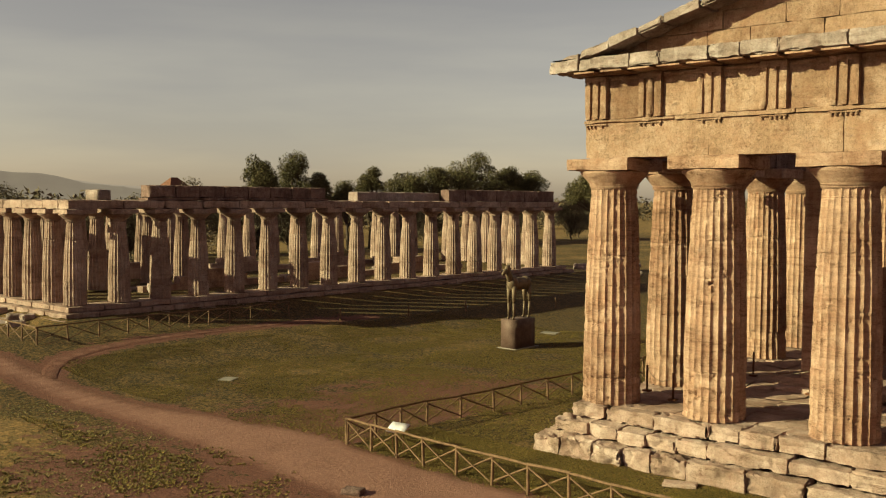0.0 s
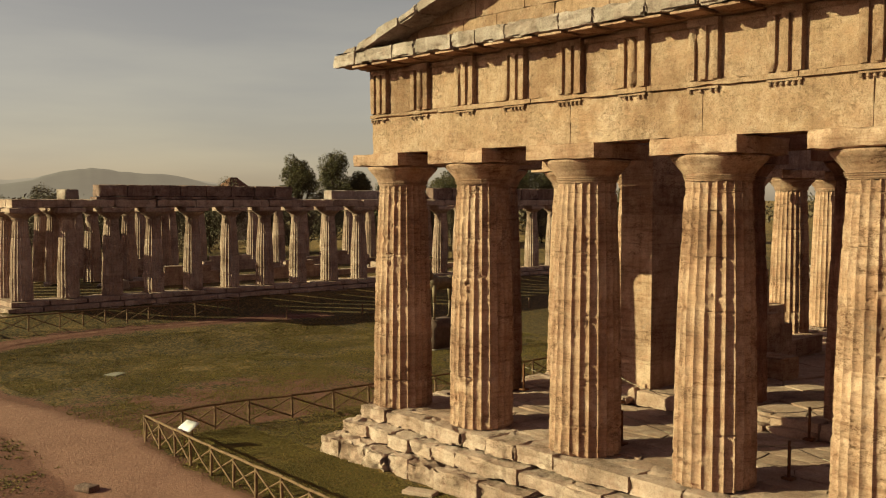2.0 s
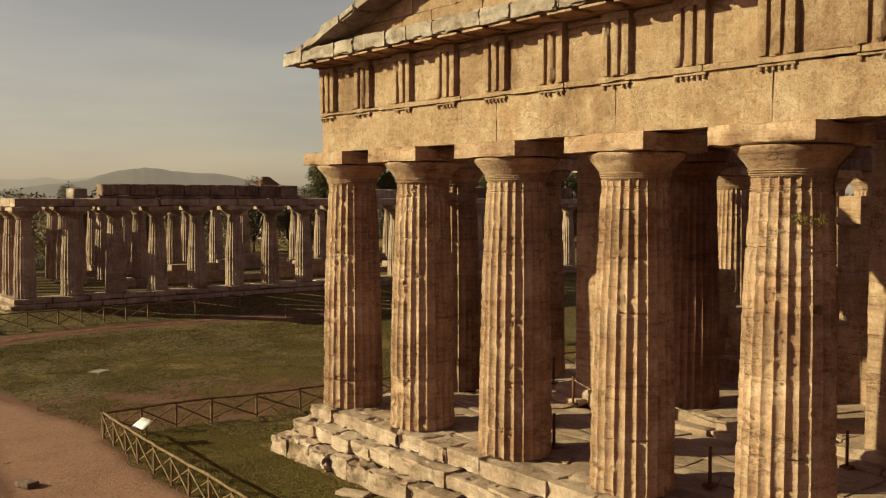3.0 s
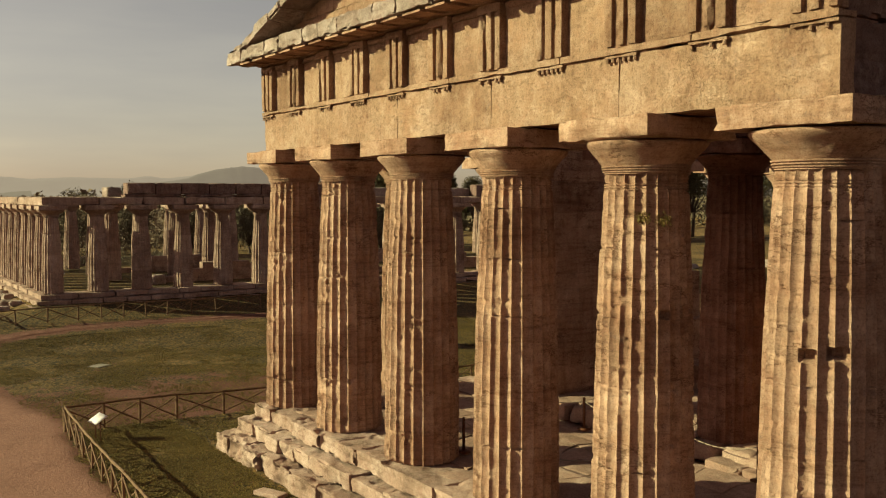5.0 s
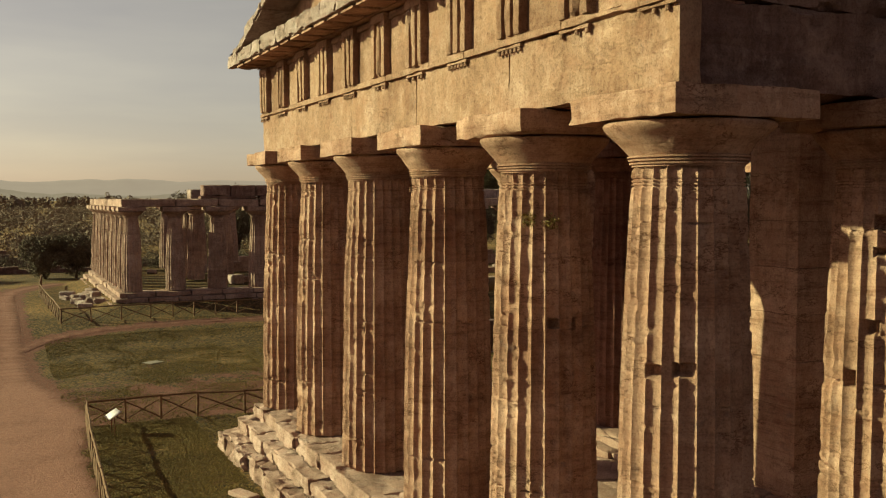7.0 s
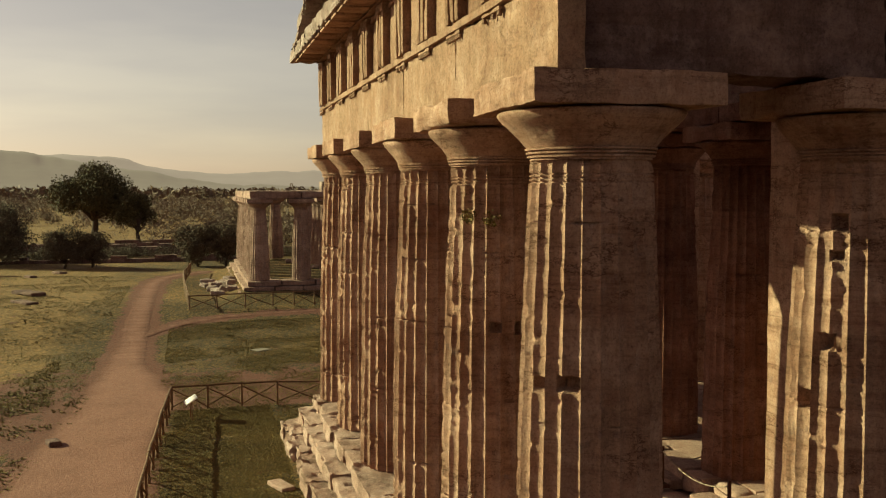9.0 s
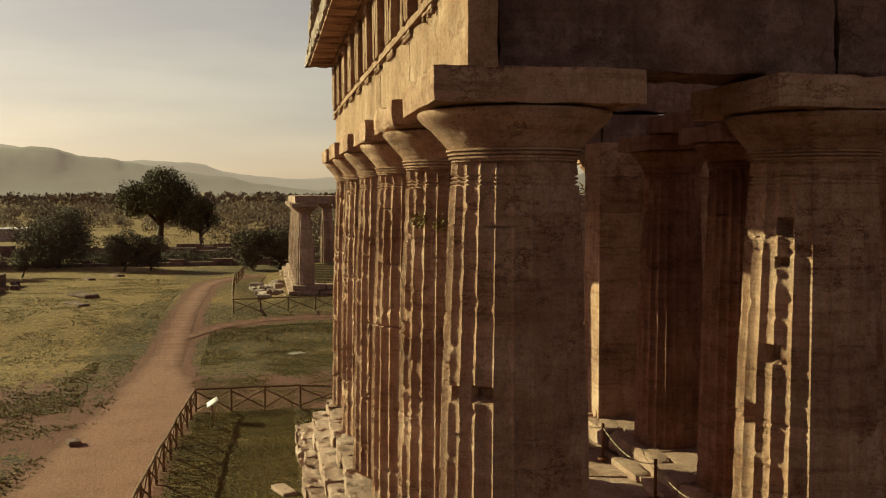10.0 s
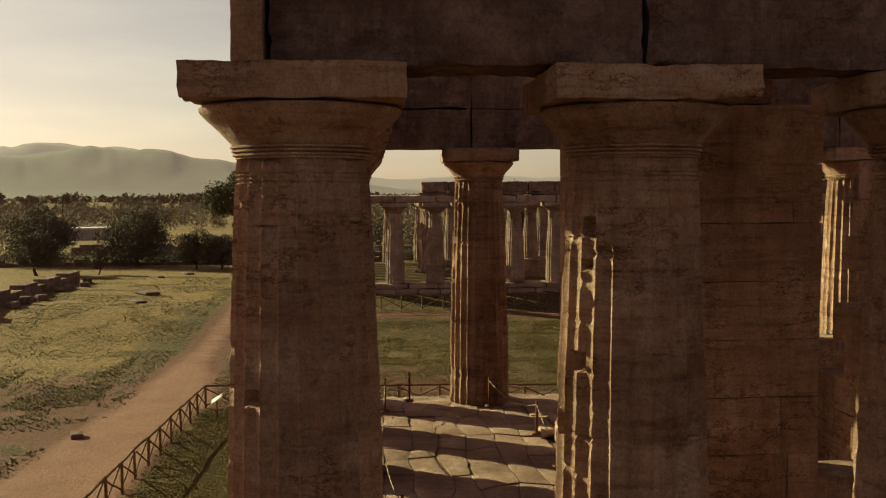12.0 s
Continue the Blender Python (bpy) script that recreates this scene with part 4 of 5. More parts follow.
for lvl, (out, z0, z1) in enumerate([(1.0, B_FLOOR - 0.38, B_FLOOR), (1.35, B_FLOOR - 0.76, B_FLOOR - 0.38), (1.7, 0.2, B_FLOOR - 0.76)]):
    y = B_Y - out
    while y < B_Y + B_LEN * 17 + out:
        w = rng.uniform(1.6, 2.8)
        v, f = block((B_X - 1.0, y + 0.01, z0), (B_X + out + rng.uniform(-0.05, 0.05), y + w - 0.01, z1 - rng.uniform(0, 0.04)), 0.4, 0.06, 0.04, 6400 + int(y * 10), 0.1)
        part("step_block", flat_shade_by_angle(mesh("step_block", v, f, SHADEPALE), 35), bplat)
        y += w
    x = B_X - B_WID * 8 - out
    while x < B_X - 1.1:
        w = min(rng.uniform(1.6, 2.8), B_X - 1.02 - x)
        v, f = block((x + 0.01, B_Y - out + rng.uniform(-0.05, 0.05), z0), (x + w - 0.01, B_Y + 1.0, z1 - rng.uniform(0, 0.04)), 0.4, 0.06, 0.04, 6500 + int(x * 10), 0.1)
        part("step_block", flat_shade_by_angle(mesh("step_block", v, f, SHADEPALE), 35), bplat)
        x += w
tagged(new("second_floor", mesh("second_floor", *box_grid((B_X - 24.4, B_Y + 0.9, 0.2), (B_X - 0.9, B_Y + 54, B_FLOOR - 0.12), 3), GROUND, False)), "grassy rubble floor inside the second temple", "floor", kind="structure")

for x, y0, y1, seed in ((B_X - 5.6, B_Y + 8, B_Y + 45, 6700), (B_X - 17.2, B_Y + 8, B_Y + 45, 6750)):
    coursed_wall("low broken inner wall of the second temple", "cella_wall", x - 0.45, x + 0.45, y0, y1, B_FLOOR - 0.15, lambda q: B_FLOOR + 0.75 + 0.55 * math.sin(q * 0.55), SHADEPALE, seed, "y", (1.0, 2.0), 0.5, 0.45)

rng = random.Random(78)
for k in range(16):
    x, y = B_X - rng.uniform(4, 20), B_Y + rng.uniform(4, 48)
    s = rng.uniform(0.5, 1.3)
    v, f = block((-s / 2, -s / 2, -0.05), (s / 2, s * 0.4, s * rng.uniform(0.35, 0.7)), 0.2, 0.08, 0.05, 6800 + k, 0.15)
    ob = thing("fallen_block", "pale fallen block on the grassy temple floor", "stone", "fallen temple blocks", at=(x, y, B_FLOOR - 0.12), data=mesh("fallen_block", v, f, PALE))
    ob.rotation_euler = (0, 0, rng.uniform(0, 3))


# ---- stones, fences, posts ----
def rock(label, x, y, sx, sy, sz, seed, mat=PALE, turn=0, sink=0.12, group=""):
    v, f = block((-sx / 2, -sy / 2, -sz * sink), (sx / 2, sy / 2, sz), max(0.07, min(sx, sy) / 7), min(sx, sy, sz) * 0.25, min(sx, sy, sz) * 0.16, seed, min(sx, sy, sz) * 0.3)
    ob = thing("stone_block", label, "stone", group, at=(x, y, float(ground_z(x, y))), data=flat_shade_by_angle(mesh("stone_block", v, f, mat), 45))
    ob.rotation_euler = (0, 0, radians(turn))
    return ob


rock("pale low stone lying on the earth path", -2.7, -10.5, 0.7, 0.45, 0.22, 7000, ROUGHGREY, turn=20)
rock("flat white slab set in the grass", -21.3, -1.7, 0.75, 0.95, 0.05, 7002, MARBLE, 30)
rock("flat white slab set in the grass", -19.2, 24.0, 1.2, 1.0, 0.05, 7003, MARBLE, 15)
rock("pale broken slab before the temple steps", 4.68, -2.90, 1.1, 0.45, 0.14, 7004, STEPST, 20)
rng = random.Random(91)
for k in range(16):
    rock("fallen pale block beside the second temple", -44.5 + rng.uniform(-6, 3.5), -3.6 + rng.uniform(-1.0, 1.3), rng.uniform(0.5, 1.6), rng.uniform(0.4, 0.9), rng.uniform(0.2, 0.5), 7100 + k, PALE, rng.uniform(0, 90), group="fallen blocks")
for k in range(26):
    rock("scattered foundation block in the ruins", -30 + rng.uniform(-14, 14), 66 + rng.uniform(-8, 26), rng.uniform(0.8, 2.4), rng.uniform(0.5, 1.2), rng.uniform(0.3, 0.9), 7200 + k, PALE, rng.uniform(0, 40), group="scattered blocks")
for k, (x, y, sx, sy, sz) in enumerate([(-46.3, -17.9, 3.2, 1.3, 0.28), (-40.2, -17.3, 2.6, 0.9, 0.18), (-65, -18, 1.6, 0.8, 0.2), (-61, -20, 1.2, 0.7, 0.2)]):
    rock("low dark stone remains in the meadow", x, y, sx, sy, sz, 7300 + k, ROUGHGREY, 35, group="meadow stones")
for k in range(9):
    rock("dark rubble on the grass", -44 + rng.uniform(-12, 9), -25.6 + rng.uniform(-0.5, 1.2), rng.uniform(0.4, 1.1), rng.uniform(0.4, 0.9), rng.uniform(0.2, 0.6), 7350 + k, ROUGHGREY, rng.uniform(0, 90), group="dark rubble")

POST = flat_shade_by_angle(mesh("post", *tube((0, 0, -0.15), (0, 0, 1.02), 0.055, 0.05, 8, 3, 0.004, 3), WOOD), 50)


def fence(pts, bay, seed, label):
    ob = thing("rustic_fence", label, "fence", "rustic fences")
    rng = random.Random(seed)
    line = []
    for (xa, ya), (xb, yb) in zip(pts, pts[1:]):
        n = max(1, round(math.hypot(xb - xa, yb - ya) / bay))
        line += [(xa + (xb - xa) * i / n, ya + (yb - ya) * i / n) for i in range(n)]
    line.append(pts[-1])
    P = [np.array((x, y, float(ground_z(x, y)))) for x, y in line]
    for k, p in enumerate(P):
        part("post", POST, ob, m=pose(p[0] + rng.uniform(-0.03, 0.03), p[1] + rng.uniform(-0.03, 0.03), p[2] + rng.uniform(-0.03, 0.02), rng.uniform(-2, 2), rng.uniform(-2, 2), rng.uniform(0, 360)))
    for k in range(len(P) - 1):
        a, b = P[k], P[k + 1]
        up = np.array((0, 0, 1.0))
        for name, za, zb, r in (("rail", 1.0, 1.0 + rng.uniform(-0.03, 0.03), 0.047), ("brace", 0.12, 0.9, 0.032), ("brace", 0.9, 0.12, 0.032)):
            e = 0.06 if name == "rail" else -0.02
            d = (b - a) / np.linalg.norm(b - a)
            s = np.array((-d[1], d[0], 0)) * (0.0 if name == "rail" else (0.035 if za < zb else -0.035))
            v, f = tube(a + up * za - d * e + s, b + up * zb + d * e + s, r * rng.uniform(0.85, 1.1), r * rng.uniform(0.8, 1.05), 7, seed + k, 0.014, 3)
            part(name, flat_shade_by_angle(mesh(name, v, f, WOOD), 50), ob)


fence([(-7.35, -6.4), (-7.3, -2), (-6.9, 2), (-6.4, 7.5), (-6.1, 24)], 1.62, 81, "brown round-pole fence with crossed braces around the temple lawn")
fence([(-7.35, -6.4), (-3.2, -6.65), (4.6, -6.95), (16, -7.3), (27, -7.4)], 1.62, 82, "pale weathered pole fence with crossed braces beside the path")
fence([(-33.9, -5.7), (-33.8, 0), (-34.0, 6), (-34.2, 13)], 1.7, 83, "dark pole fence with crossed braces before the second temple")
fence([(-33.9, -5.7), (-42, -6.0), (-52, -6.2), (-62, -5.6)], 1.7, 84, "dark pole fence running beside the meadow path")
POLE = flat_shade_by_angle(mesh("marker_post", *tube((0, 0, -0.1), (0, 0, 0.85), 0.06, 0.055, 8), WOOD), 50)
for x, y in ((-31, 15), (-30, 21), (-29.4, 27), (-28.2, 31), (-27, 36)):
    thing("marker_post", "short dark wooden marker post in the shaded grass", "post", "marker posts", at=(x, y, float(ground_z(x, y))), data=POLE)


def info_sign():
    x, y = -5.45, -5.6
    ob = thing("information_sign", "tilted white information panel on metal legs", "sign", at=(x, y, float(ground_z(x, y))))
    ob.rotation_euler = (0, 0, radians(8))
    for s in (-0.25, 0.25):
        part("leg", mesh("leg", *tube((s, 0, -0.1), (s, 0, 0.72), 0.02, 0.02, 8), RUST), ob)
    v, f = block((-0.4, -0.27, 0), (0.4, 0.27, 0.03), 0.3, 0.008, 0.0, 1)
    part("panel", mesh("panel", v, f, PANEL), ob, "white panel", pose(0, 0, 0.8, 30, 0, 0))


info_sign()


def barrier_post(x, y, z, h=1.05):
    ob = thing("barrier_post", "rusted steel barrier post on a square foot", "post", "barrier posts", at=(x, y, z))
    v, f = block((-0.035, -0.035, 0.05), (0.035, 0.035, h), 0.4, 0.008, 0.0, 1)
    part("upright", mesh("upright", v, f, RUST), ob)
    v, f = block((-0.15, -0.15, 0.0), (0.15, 0.15, 0.08), 0.2, 0.015, 0.004, 2)
    part("foot", mesh("foot", v, f, RUST), ob)
    return np.array((x, y, z + h - 0.12))


def rope(a, b, sag):
    pts = [a + (b - a) * t + np.array((0, 0, -sag * 4 * t * (1 - t))) for t in np.linspace(0, 1, 13)]
    v, f = joined([tube(pts[k], pts[k + 1], 0.014, 0.014, 5) for k in range(12)])
    thing("rope", "sagging hemp rope strung between barrier posts", "rope", "ropes", data=mesh("rope", v, f, ROPE))


TOPS = [barrier_post(x, y, FLOOR_Z + 0.04) for x, y in ((0.6, 2.2), (2.2, 1.3), (9.4, 1.1), (14.6, 1.5), (19.4, 1.9))]
for p, q in zip(TOPS, TOPS[1:]):
    rope(p, q, 0.35)
TOPS = [barrier_post(x, y, FLOOR_Z + 0.02) for x, y in ((2.3, 8.3), (1.7, 4.95), (5.6, 5.95), (9.2, 5.9), (12.9, 5.9), (15.9, 5.95))]
for p, q in zip(TOPS, TOPS[1:]):
    rope(p, q, 0.3)


# ---- horse on its plinth ----
def horse_statue():
    gz = float(ground_z(-17, 17.3))
    ob = thing("plinth", "tall dark rusted steel plinth on the lawn", "plinth", at=(-16.95, 17.25, gz - 0.02))
    part("block", mesh("block", *block((-0.55, -1.05, 0.06), (0.55, 1.05, 1.85), 0.6, 0.01, 0.004, 1), CORTEN), ob)
    part("base_slab", mesh("base_slab", *block((-0.75, -1.25, 0), (0.75, 1.25, 0.07), 0.3, 0.02, 0.01, 1), MARBLE), ob)
    bm = bmesh.new()

    def ell(c, s, rx=0):
        m = pose(*c, rx) @ Matrix.Diagonal((*s, 1))
        bmesh.ops.create_icosphere(bm, subdivisions=3, radius=1, matrix=m)

    def limb(a, b, r0, r1):
        v, f = tube(a, b, r0, r1, 10)
        vs = [bm.verts.new(p) for p in v]
        for q in f:
            bm.faces.new([vs[i] for i in q])

    ell((0, 0.1, 2.2), (0.36, 0.95, 0.42))
    ell((0, -0.6, 2.25), (0.37, 0.42, 0.5))
    ell((0, 0.75, 2.22), (0.36, 0.4, 0.45))
    ell((0, -0.95, 2.72), (0.2, 0.26, 0.62), 28)
    ell((0, -1.12, 3.18), (0.17, 0.24, 0.26))
    ell((0, -1.42, 3.02), (0.12, 0.34, 0.14), 38)
    ell((0.08, -1.02, 3.42), (0.05, 0.05, 0.14))
    ell((-0.08, -1.02, 3.42), (0.05, 0.05, 0.14))
    for sx in (-0.2, 0.2):
        for y, yk in ((-0.72, -0.74), (0.85, 0.92)):
            limb((sx, y, 2.1), (sx, yk, 1.0), 0.16, 0.075)
            limb((sx, yk, 1.03), (sx, y, 0.08), 0.08, 0.06)
            ell((sx, y - 0.03, 0.08), (0.085, 0.12, 0.09))
    limb((0, 1.1, 2.4), (0, 1.28, 1.6), 0.07, 0.03)
    me = bpy.data.meshes.new("horse_statue")
    bm.to_mesh(me)
    bm.free()
    me.materials.append(BRONZE)
    me.polygons.foreach_set("use_smooth", np.ones(len(me.polygons), dtype=bool))
    thing("horse_statue", "dull bronze horse statue standing on a steel plinth", "statue", at=(-16.95, 17.25, gz + 1.83), data=me)


horse_statue()


# ---- trees ----
def leaves(centres, radii, count, size, seed, squash=0.75):
    """Small three-sided leaf clumps, thick at the surface of several lobes."""
    r = np.random.RandomState(seed)
    c, R = np.array(centres, float), np.array(radii, float)
    pick = r.choice(len(c), count, p=R ** 2 / (R ** 2).sum())
    d = r.normal(size=(count, 3))
    d /= np.linalg.norm(d, axis=1, keepdims=True)
    rad = R[pick] * (0.45 + 0.65 * r.rand(count) ** 0.7)
    rad *= 0.75 + 0.5 * vnoise(d * 2 + c[pick], 1.3, seed)
    p = c[pick] + d * rad[:, None] * np.array((1, 1, squash))
    t = r.normal(size=(count, 3, 3))
    t /= np.linalg.norm(t, axis=2, keepdims=True)
    s = size * (0.5 + r.rand(count))
    v = (p[:, None, :] + t * s[:, None, None]).reshape(-1, 3)
    return v, np.arange(count * 3).reshape(-1, 3)


def tree(x, y, h, crown, mat, seed, label, lobes=9, trunk=0.35, base=0.35, count=4500, leaf=0.42, squash=0.7, name="tree"):
    count, leaf, lobes = int(count * 4.6), leaf * 0.38, lobes + 11
    rng = random.Random(seed)
    ob = thing(name, label, "tree", "trees", at=(x, y, float(ground_z(x, y))))
    zc = h * (base + (1 - base) / 2)
    hh = h * (1 - base) / 2
    cs, rs = [], []
    for k in range(lobes):
        a, q = rng.uniform(0, 6.28), math.sqrt(rng.random())
        rr = crown * rng.uniform(0.2, 0.45)
        cs.append((math.cos(a) * q * (crown - rr), math.sin(a) * q * (crown - rr), zc + hh * (0.95 * (1 - q * q) - 0.4 + rng.uniform(-0.25, 0.25)) if mat is PINE else zc + rng.uniform(-1.0, 0.75) * hh * (1.05 - q * 0.4)))
        rs.append(rr)
    pieces = [tube((0, 0, -0.3), (rng.uniform(-0.2, 0.2), rng.uniform(-0.2, 0.2), h * base * 1.15), trunk, trunk * 0.7, 9, seed, 0.08, 4)]
    for c in cs:
        pieces.append(tube((0, 0, h * base * 0.95), c, trunk * 0.42, 0.05, 6, seed, 0.12, 3))
    part("trunk", mesh("trunk", *joined(pieces), BARK), ob)
    v, f = leaves(cs, rs, count, leaf, seed, squash)
    part("crown", mesh("crown", v, f, mat, False), ob)


tree(-128, -20.5, 12.2, 7.6, PINE, 1, "large spreading pine tree in the fields", 14, 0.6, 0.28, 9000, 0.5, 0.8)
tree(-122, -13.5, 8.0, 4.0, PINE, 2, "rounded pine tree beside the large one", 8, 0.35, 0.2, 4000, 0.45, 0.85)
tree(-71, -18.2, 4.4, 2.4, OAK, 3, "dark low olive tree at the meadow edge", 9, 0.16, 0.14, 3500, 0.24, 0.75)
tree(-72, -15.6, 4.2, 2.2, OAK, 4, "dark low olive tree at the meadow edge", 9, 0.16, 0.14, 3000, 0.24, 0.75)
tree(-70.5, -4.9, 4.6, 2.5, OAK, 5, "dark dense evergreen oak beyond the meadow", 10, 0.18, 0.18, 4000, 0.24, 0.8)
tree(-70, -1.9, 4.8, 2.4, OAK, 6, "dark dense evergreen oak beyond the meadow", 10, 0.18, 0.18, 4000, 0.24, 0.8)
tree(-77, -26, 7.2, 5.0, OAK, 7, "tall dark brown tree at the meadow edge", 16, 0.28, 0.1, 8000, 0.28, 0.85)
tree(-66, -33.5, 4.6, 2.6, OAK, 8, "dark round tree at the meadow edge", 9, 0.2, 0.2, 3500, 0.25, 0.8)
tree(-66, -27.2, 3.0, 1.3, OAK, 9, "small dark tree at the meadow edge", 6, 0.1, 0.25, 1500, 0.2, 0.85)
tree(-80, -38, 7.0, 5.5, OAK, 10, "tall dark brown tree at the meadow edge", 14, 0.3, 0.08, 8000, 0.3, 0.85)
for k, (x, y, h, c) in enumerate([(-96, 58.5, 15.8, 3.6), (-97, 66, 15.8, 4.0), (-96, 70.5, 13.2, 2.8), (-96, 81.5, 15.6, 3.0), (-95, 75.5, 12.3, 3.0)]):
    tree(x, y, h, c, PINE, 20 + k, "dark rounded pine rising behind the second temple", 10, 0.3, 0.3, 4000, 0.36, 0.95)
for k, (x, y, h, c) in enumerate([(-98, 92, 14.0, 5), (-98, 99, 15.4, 5.5), (-99, 107, 16.0, 6), (-99, 115, 18.6, 5.5), (-98, 122, 17.0, 5), (-98, 130, 16.0, 5)]):
    tree(x, y, h, c, PINE, 30 + k, "broad umbrella pine in a dark grove", 12, 0.35, 0.3, 5000, 0.4, 0.7)
for k, (x, y, h) in enumerate([(-97, 47, 11.3), (-97, 53, 11.0), (-97, 21, 10.2), (-97, 29, 9.8), (-98, 14, 9.4)]):
    tree(x, y, h, 4.0, OAK, 70 + k, "brownish bushy tree showing above the ruins", 9, 0.2, 0.15, 2800, 0.34, 0.9)
tree(-78, 122, 14.0, 6.0, PINE, 41, "leaning umbrella pine with a forked trunk", 12, 0.5, 0.45, 6500, 0.4, 0.65)
for k in range(14):
    y = 28 + 9 * k
    tree(-92 - (k % 3) * 4, y, 8.3 + (k * 7 % 5) * 0.5, 4.2, OAK, 50 + k, "dark thicket tree behind the second temple", 8, 0.2, 0.1, 2800, 0.36, 0.9)


def woodland(name, label, n, xr, yr, hr, seed, mat, per, leaf):
    """Many low trees and hedges far away, in one mesh."""
    r = np.random.RandomState(seed)
    vs, base = [], 0
    for k in range(n):
        x, y = r.uniform(*xr), r.uniform(*yr)
        h = r.uniform(*hr)
        z = float(ground_z(x, y))
        cs = [(x + r.normal() * h * 0.5, y + r.normal() * h * 0.7, z + h * r.uniform(0.3, 0.6)) for _ in range(4)]
        v, _ = leaves(cs, [h * r.uniform(0.35, 0.55) for _ in range(4)], per, leaf * (0.7 + h / 8), seed + k, 0.9)
        vs.append(v)
    v = np.vstack(vs)
    thing(name, label, "woodland", kind="stuff", data=mesh(name, v, np.arange(len(v)).reshape(-1, 3), mat, False))


woodland("hedge_row", "dark hedge and scrub beyond the meadow", 210, (-88, -80), (-60, 30), (0.9, 1.9), 300, OAK, 500, 0.1)
woodland("far_woodland", "scrub and orchards across the plain, leaf colour paled for haze", 330, (-480, -145), (-200, 60), (2.8, 6.6), 310, SCRUB, 1100, 0.18)
woodland("plain_trees", "tree belts far across the plain, leaf colour paled for haze", 220, (-1300, -480), (-620, 160), (6, 11), 340, SCRUB, 200, 1.0)
woodland("far_grove", "dark woodland behind the ruins", 110, (-330, -125), (60, 330), (6, 11.0), 320, OAK, 420, 0.42)
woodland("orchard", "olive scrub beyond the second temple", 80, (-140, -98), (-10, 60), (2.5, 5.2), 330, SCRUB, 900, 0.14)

# ruined walls beyond the meadow
for k, (x0, x1, y0, y1, top) in enumerate([(-79, -78.2, -44, 4, 1.1), (-90, -89, -22, 6, 1.9), (-100, -99, -40, -8, 2.0), (-84, -83.2, -6, 12, 1.5)]):
    coursed_wall("low ruined stone wall beyond the meadow", "ruin_wall", x0, x1, y0, y1, 0.4, lambda s, t=top: t + 0.18 * math.sin(s * 1.3), ROUGHGREY, 8000 + 50 * k, "y", (0.8, 1.8), 0.36, 0.5)
coursed_wall("dark ruined wall standing in the meadow", "ruin_wall", -57, -33, -27.6, -26.4, 0.2, lambda s: 1.6 + 0.2 * math.sin(s * 1.1), ROUGHGREY, 8300, "x", (0.5, 1.1), 0.33, 0.4)


# ---- distant buildings and hills ----
def tower():
    ob = thing("bell_tower", "distant stone tower with an open belfry", "tower", at=TOWER_AT)
    for sx in (-1.0, 1.0):
        for sy in (-1.0, 1.0):
            part("corner_pier", mesh("corner_pier", *block((sx - 0.45, sy - 0.45, 8), (sx + 0.45, sy + 0.45, 12.2), 1, 0.05, 0.02, 3), HAZESTONE), ob)
    part("shaft", mesh("shaft", *block((-1.45, -1.45, 0), (1.45, 1.45, 8), 1, 0.05, 0.03, 4), HAZESTONE), ob)
    part("roof", mesh("roof", *block((-1.5, -1.5, 12.2), (1.5, 1.5, 13.3), 1, 0.2, 0.03, 5), HAZESTONE), ob)


def house(x, y, w, d, h):
    ob = thing("house", "cream house with a red hipped tile roof", "house", at=(x, y, float(ground_z(x, y))))
    part("wall", mesh("wall", *block((-w / 2, -d / 2, 0), (w / 2, d / 2, h), 2, 0.03, 0.0, 1), PLASTER, False), ob)
    e = 0.5
    v = [(-w / 2 - e, -d / 2 - e, h), (w / 2 + e, -d / 2 - e, h), (w / 2 + e, d / 2 + e, h), (-w / 2 - e, d / 2 + e, h), (0, -d / 6, h + 2.2), (0, d / 6, h + 2.2)]
    part("roof", mesh("roof", v, [[0, 1, 4], [1, 2, 5, 4], [2, 3, 5], [3, 0, 4, 5], [3, 2, 1, 0]], ROOFRED, False), ob)


def shed(x, y, turn):
    ob = thing("shed", "long low pale shed across the fields", "shed", at=(x, y, float(ground_z(x, y))))
    ob.rotation_euler = (0, 0, radians(turn))
    part("wall", mesh("wall", *block((-3, -9, 0), (3, 9, 1.9), 3, 0.03, 0.0, 1), PLASTER, False), ob)
    part("roof", mesh("roof", *block((-3.4, -9.4, 1.9), (3.4, 9.4, 2.2), 3, 0.03, 0.0, 2), PANEL, False), ob)


def utility_pole(x, y):
    ob = thing("utility_pole", "thin dark wooden utility pole in the fields", "pole", at=(x, y, float(ground_z(x, y))))
    part("shaft", mesh("shaft", *tube((0, 0, -0.5), (0, 0, 7.6), 0.16, 0.11, 8), BARK), ob)
    part("crossarm", mesh("crossarm", *block((-0.08, -0.9, 6.9), (0.08, 0.9, 7.05), 0.5, 0.02, 0.0, 1), BARK), ob)


utility_pole(-233, -83)
shed(-149, -54, 12)
TOWER_AT = (-861.0, 85.0, 0.7)
# The tower stone glows faintly so that it looks veiled by haze.
HAZESTONE = haze_glow_mat("haze_glow_tower_stone", (0.12, 0.095, 0.07), (0.06, 0.05, 0.035))
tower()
house(-140, 72.5, 4.2, 4.2, 10.0)


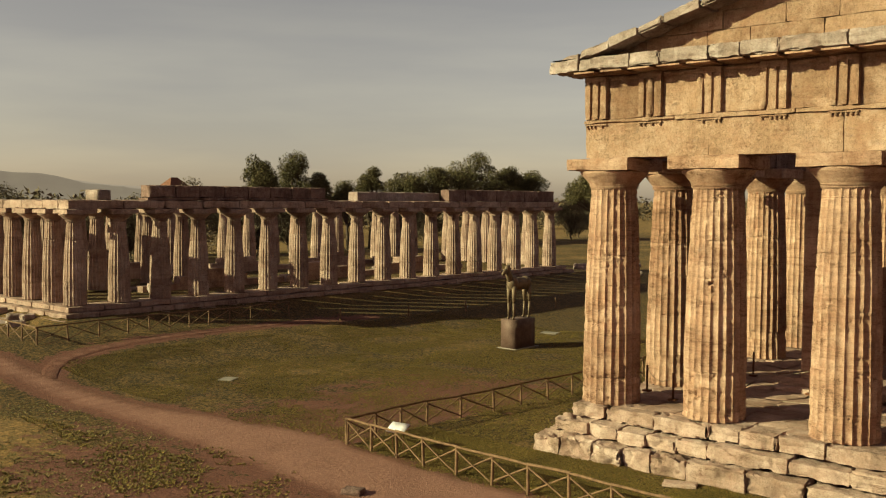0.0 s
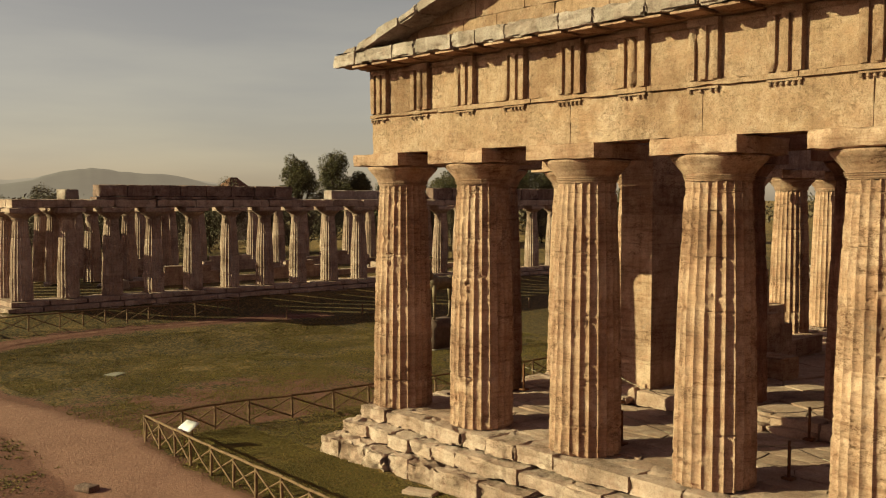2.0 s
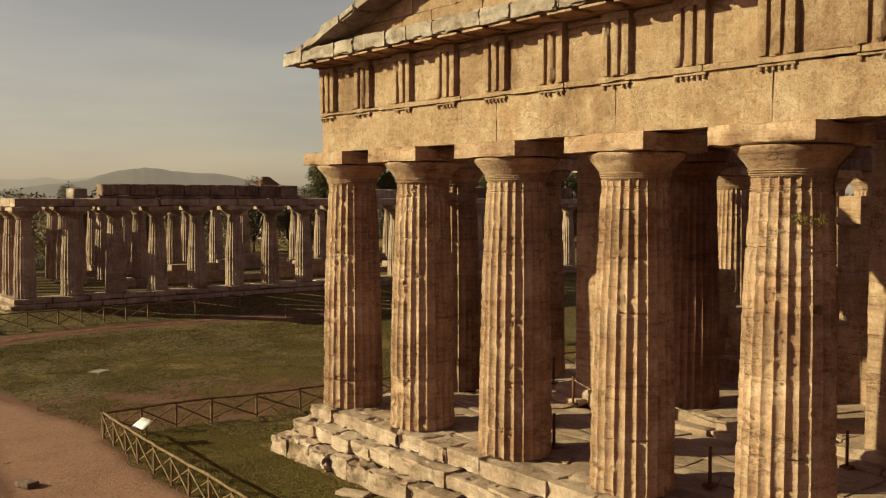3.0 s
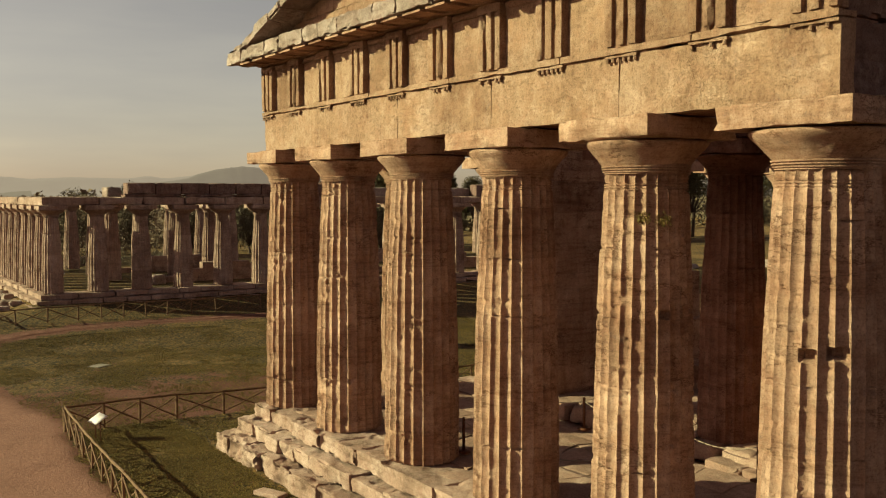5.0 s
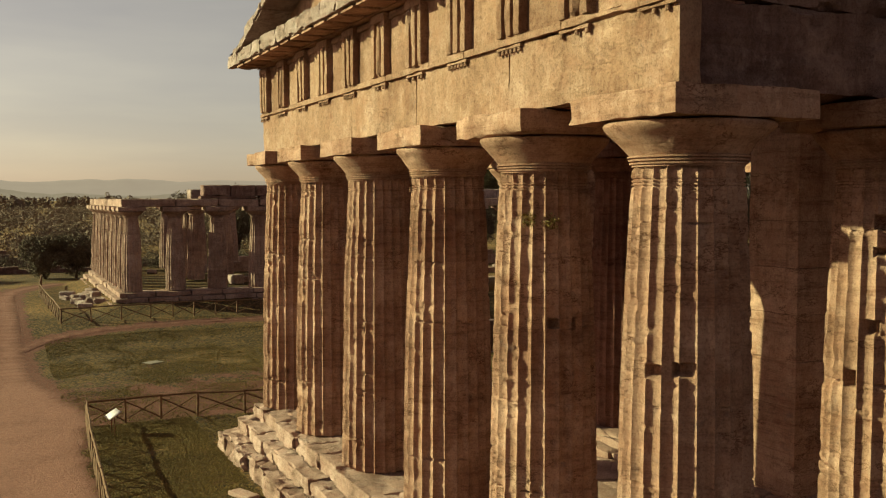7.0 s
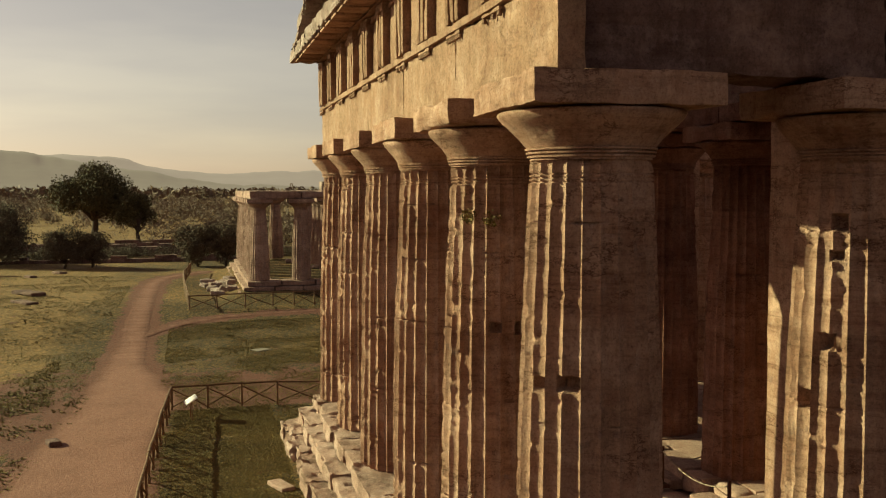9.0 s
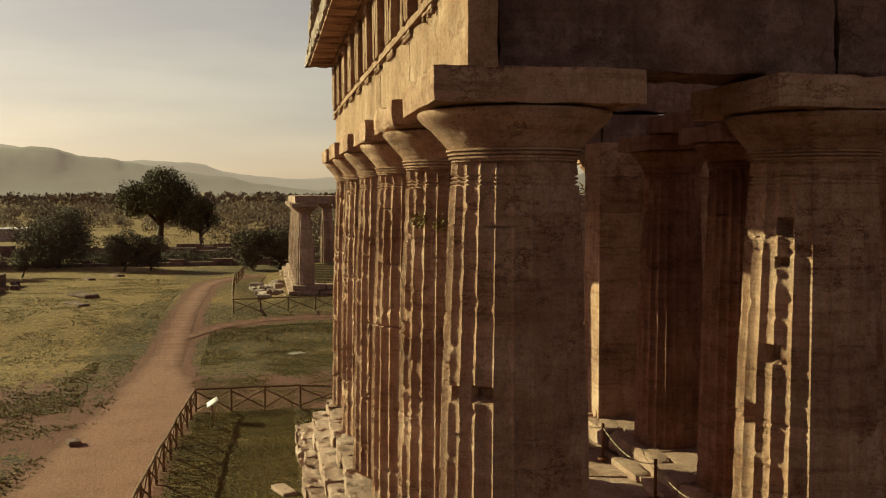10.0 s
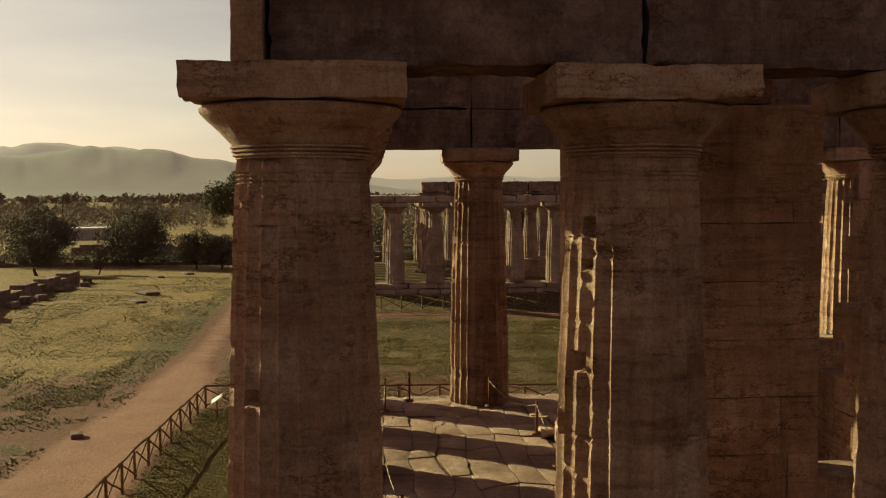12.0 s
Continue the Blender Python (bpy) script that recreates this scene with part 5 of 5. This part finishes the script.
def ridge(name, dist, az, el, depth, mat, seed, rough=0.25):
    """A hill range: crest heights in degrees at azimuths in degrees."""
    A = np.linspace(az[0], az[-1], 220)
    E = np.interp(A, az, el)
    q = np.stack([A, np.zeros_like(A), np.zeros_like(A)], -1)
    E = E + (fbm(q, 0.5, seed, 5) - 0.5) * rough
    rows = []
    for t in np.linspace(0, 1, 14):
        d = dist + depth * t
        hgt = d * np.tan(np.radians(E)) * sstep(0, 1, t) * (0.86 + 0.28 * fbm(np.stack([A, np.full_like(A, t * 9), A * 0], -1), 0.5, seed + 5, 3) * (t < 0.95)) / (1.0 if t >= 0.95 else 1.0)
        rows.append(np.stack([d * np.cos(np.radians(A)), d * np.sin(np.radians(A)), 8.0 * t + hgt], -1))
    v = np.vstack(rows)
    m = len(A)
    i, j = np.meshgrid(np.arange(13), np.arange(m - 1), indexing="ij")
    k = (i * m + j).ravel()
    f = np.stack([k, k + 1, k + m + 1, k + m], -1)
    tagged(new(name, mesh(name, v, f, mat)), "wooded hills along the horizon with haze painted as a faint glow", "hills", kind="structure")


# Each range's haze is put in as emission, strongest on the far one.
NEARHILL = haze_glow_mat("haze_glow_near_hills", (0.034, 0.026, 0.02), (0.09, 0.077, 0.06))
FARHILL = haze_glow_mat("haze_glow_far_hills", (0.03, 0.026, 0.026), (0.147, 0.13, 0.104))
MIDHILL = haze_glow_mat("haze_glow_middle_hills", (0.03, 0.025, 0.023), (0.092, 0.08, 0.064))
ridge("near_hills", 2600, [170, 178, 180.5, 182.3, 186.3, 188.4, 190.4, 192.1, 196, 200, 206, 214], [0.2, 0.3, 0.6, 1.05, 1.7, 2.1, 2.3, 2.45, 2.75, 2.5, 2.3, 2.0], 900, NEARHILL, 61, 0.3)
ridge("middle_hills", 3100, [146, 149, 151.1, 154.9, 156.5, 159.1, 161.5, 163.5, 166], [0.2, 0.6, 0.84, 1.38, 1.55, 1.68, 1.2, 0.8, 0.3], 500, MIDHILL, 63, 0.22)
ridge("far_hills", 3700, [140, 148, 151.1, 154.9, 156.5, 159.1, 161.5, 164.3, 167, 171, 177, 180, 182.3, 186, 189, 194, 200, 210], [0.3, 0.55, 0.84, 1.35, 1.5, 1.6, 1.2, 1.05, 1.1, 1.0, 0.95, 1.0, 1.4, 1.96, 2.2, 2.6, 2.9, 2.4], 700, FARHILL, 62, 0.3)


# ---- grass and weeds ----
def weeds(name, label, n, xr, yr, size, seed, mat, keep, cover=0.5):
    r = np.random.RandomState(seed)
    x, y = r.uniform(*xr, n), r.uniform(*yr, n)
    p = np.stack([x, y, np.zeros(n)], -1)
    ok = keep(x, y) & (fbm(p, 0.45, seed, 4) + 0.25 * (r.rand(n) - 0.5) > cover) & (path_distance(x, y) > -0.25 + 0.8 * (r.rand(n) - 0.5))
    x, y = x[ok], y[ok]
    n = len(x)
    z = ground_z(x, y)
    c = np.stack([x, y, z], -1)
    a = r.uniform(0, 6.28, n)
    vs = []
    s = size * (0.5 + r.rand(n))
    for k in range(5):
        t = a + k * 1.257 + r.uniform(-0.4, 0.4, n)
        out = np.stack([np.cos(t), np.sin(t), np.zeros(n)], -1)
        side = np.stack([-np.sin(t), np.cos(t), np.zeros(n)], -1)
        tip = c + out * s[:, None] + np.array((0, 0, 1.0)) * (s * r.uniform(0.25, 0.8, n))[:, None]
        vs.append(np.stack([c + side * (s * 0.28)[:, None] + out * (s * 0.2)[:, None], tip, c - side * (s * 0.28)[:, None] + out * (s * 0.2)[:, None]], 1))
    v = np.concatenate(vs, 1).reshape(-1, 3)
    thing(name, label, "weeds", kind="stuff", data=mesh(name, v, np.arange(len(v)).reshape(-1, 3), mat, False))


def off_temple(x, y):
    return ~((x > -1.75) & (x < 24.5) & (y > -2.35)) & (x > -33)


weeds("lawn_weeds", "low leafy green weeds between the fence and temple", 80000, (-7.2, 24), (-7.4, -2.3), 0.045, 401, WEED, off_temple, 0.34)
weeds("lawn_weeds", "low leafy weeds scattered over the lawn", 130000, (-30, -2.6), (-7, 26), 0.052, 402, WEED, off_temple, 0.46)
weeds("meadow_tufts", "yellowish grass tufts over the open meadow", 26000, (-62, -8), (-27, -10.5), 0.07, 404, TUFT, lambda x, y: x < -6)
weeds("verge_weeds", "dark leafy weed patches on bare earth beside the path", 36000, (-24, 16), (-24, -9), 0.09, 403, WEED, lambda x, y: off_temple(x, y) & (x > -13 + 5 * np.sin(1.1 * y) + 3 * np.sin(2.7 * y + 1)))


def wall_plant(x, y, z, seed):
    v, f = leaves([(0, 0, 0), (0.12, -0.06, -0.05)], [0.16, 0.12], 160, 0.035, seed, 0.8)
    thing("wall_plant", "small green plant rooted in a column joint", "plant", "wall plants", "stuff", at=(x, y, z), data=mesh("wall_plant", v, f, WEED, False))


wall_plant(18.25, -0.72, 8.45, 601)
wall_plant(18.5, -0.38, 8.4, 602)
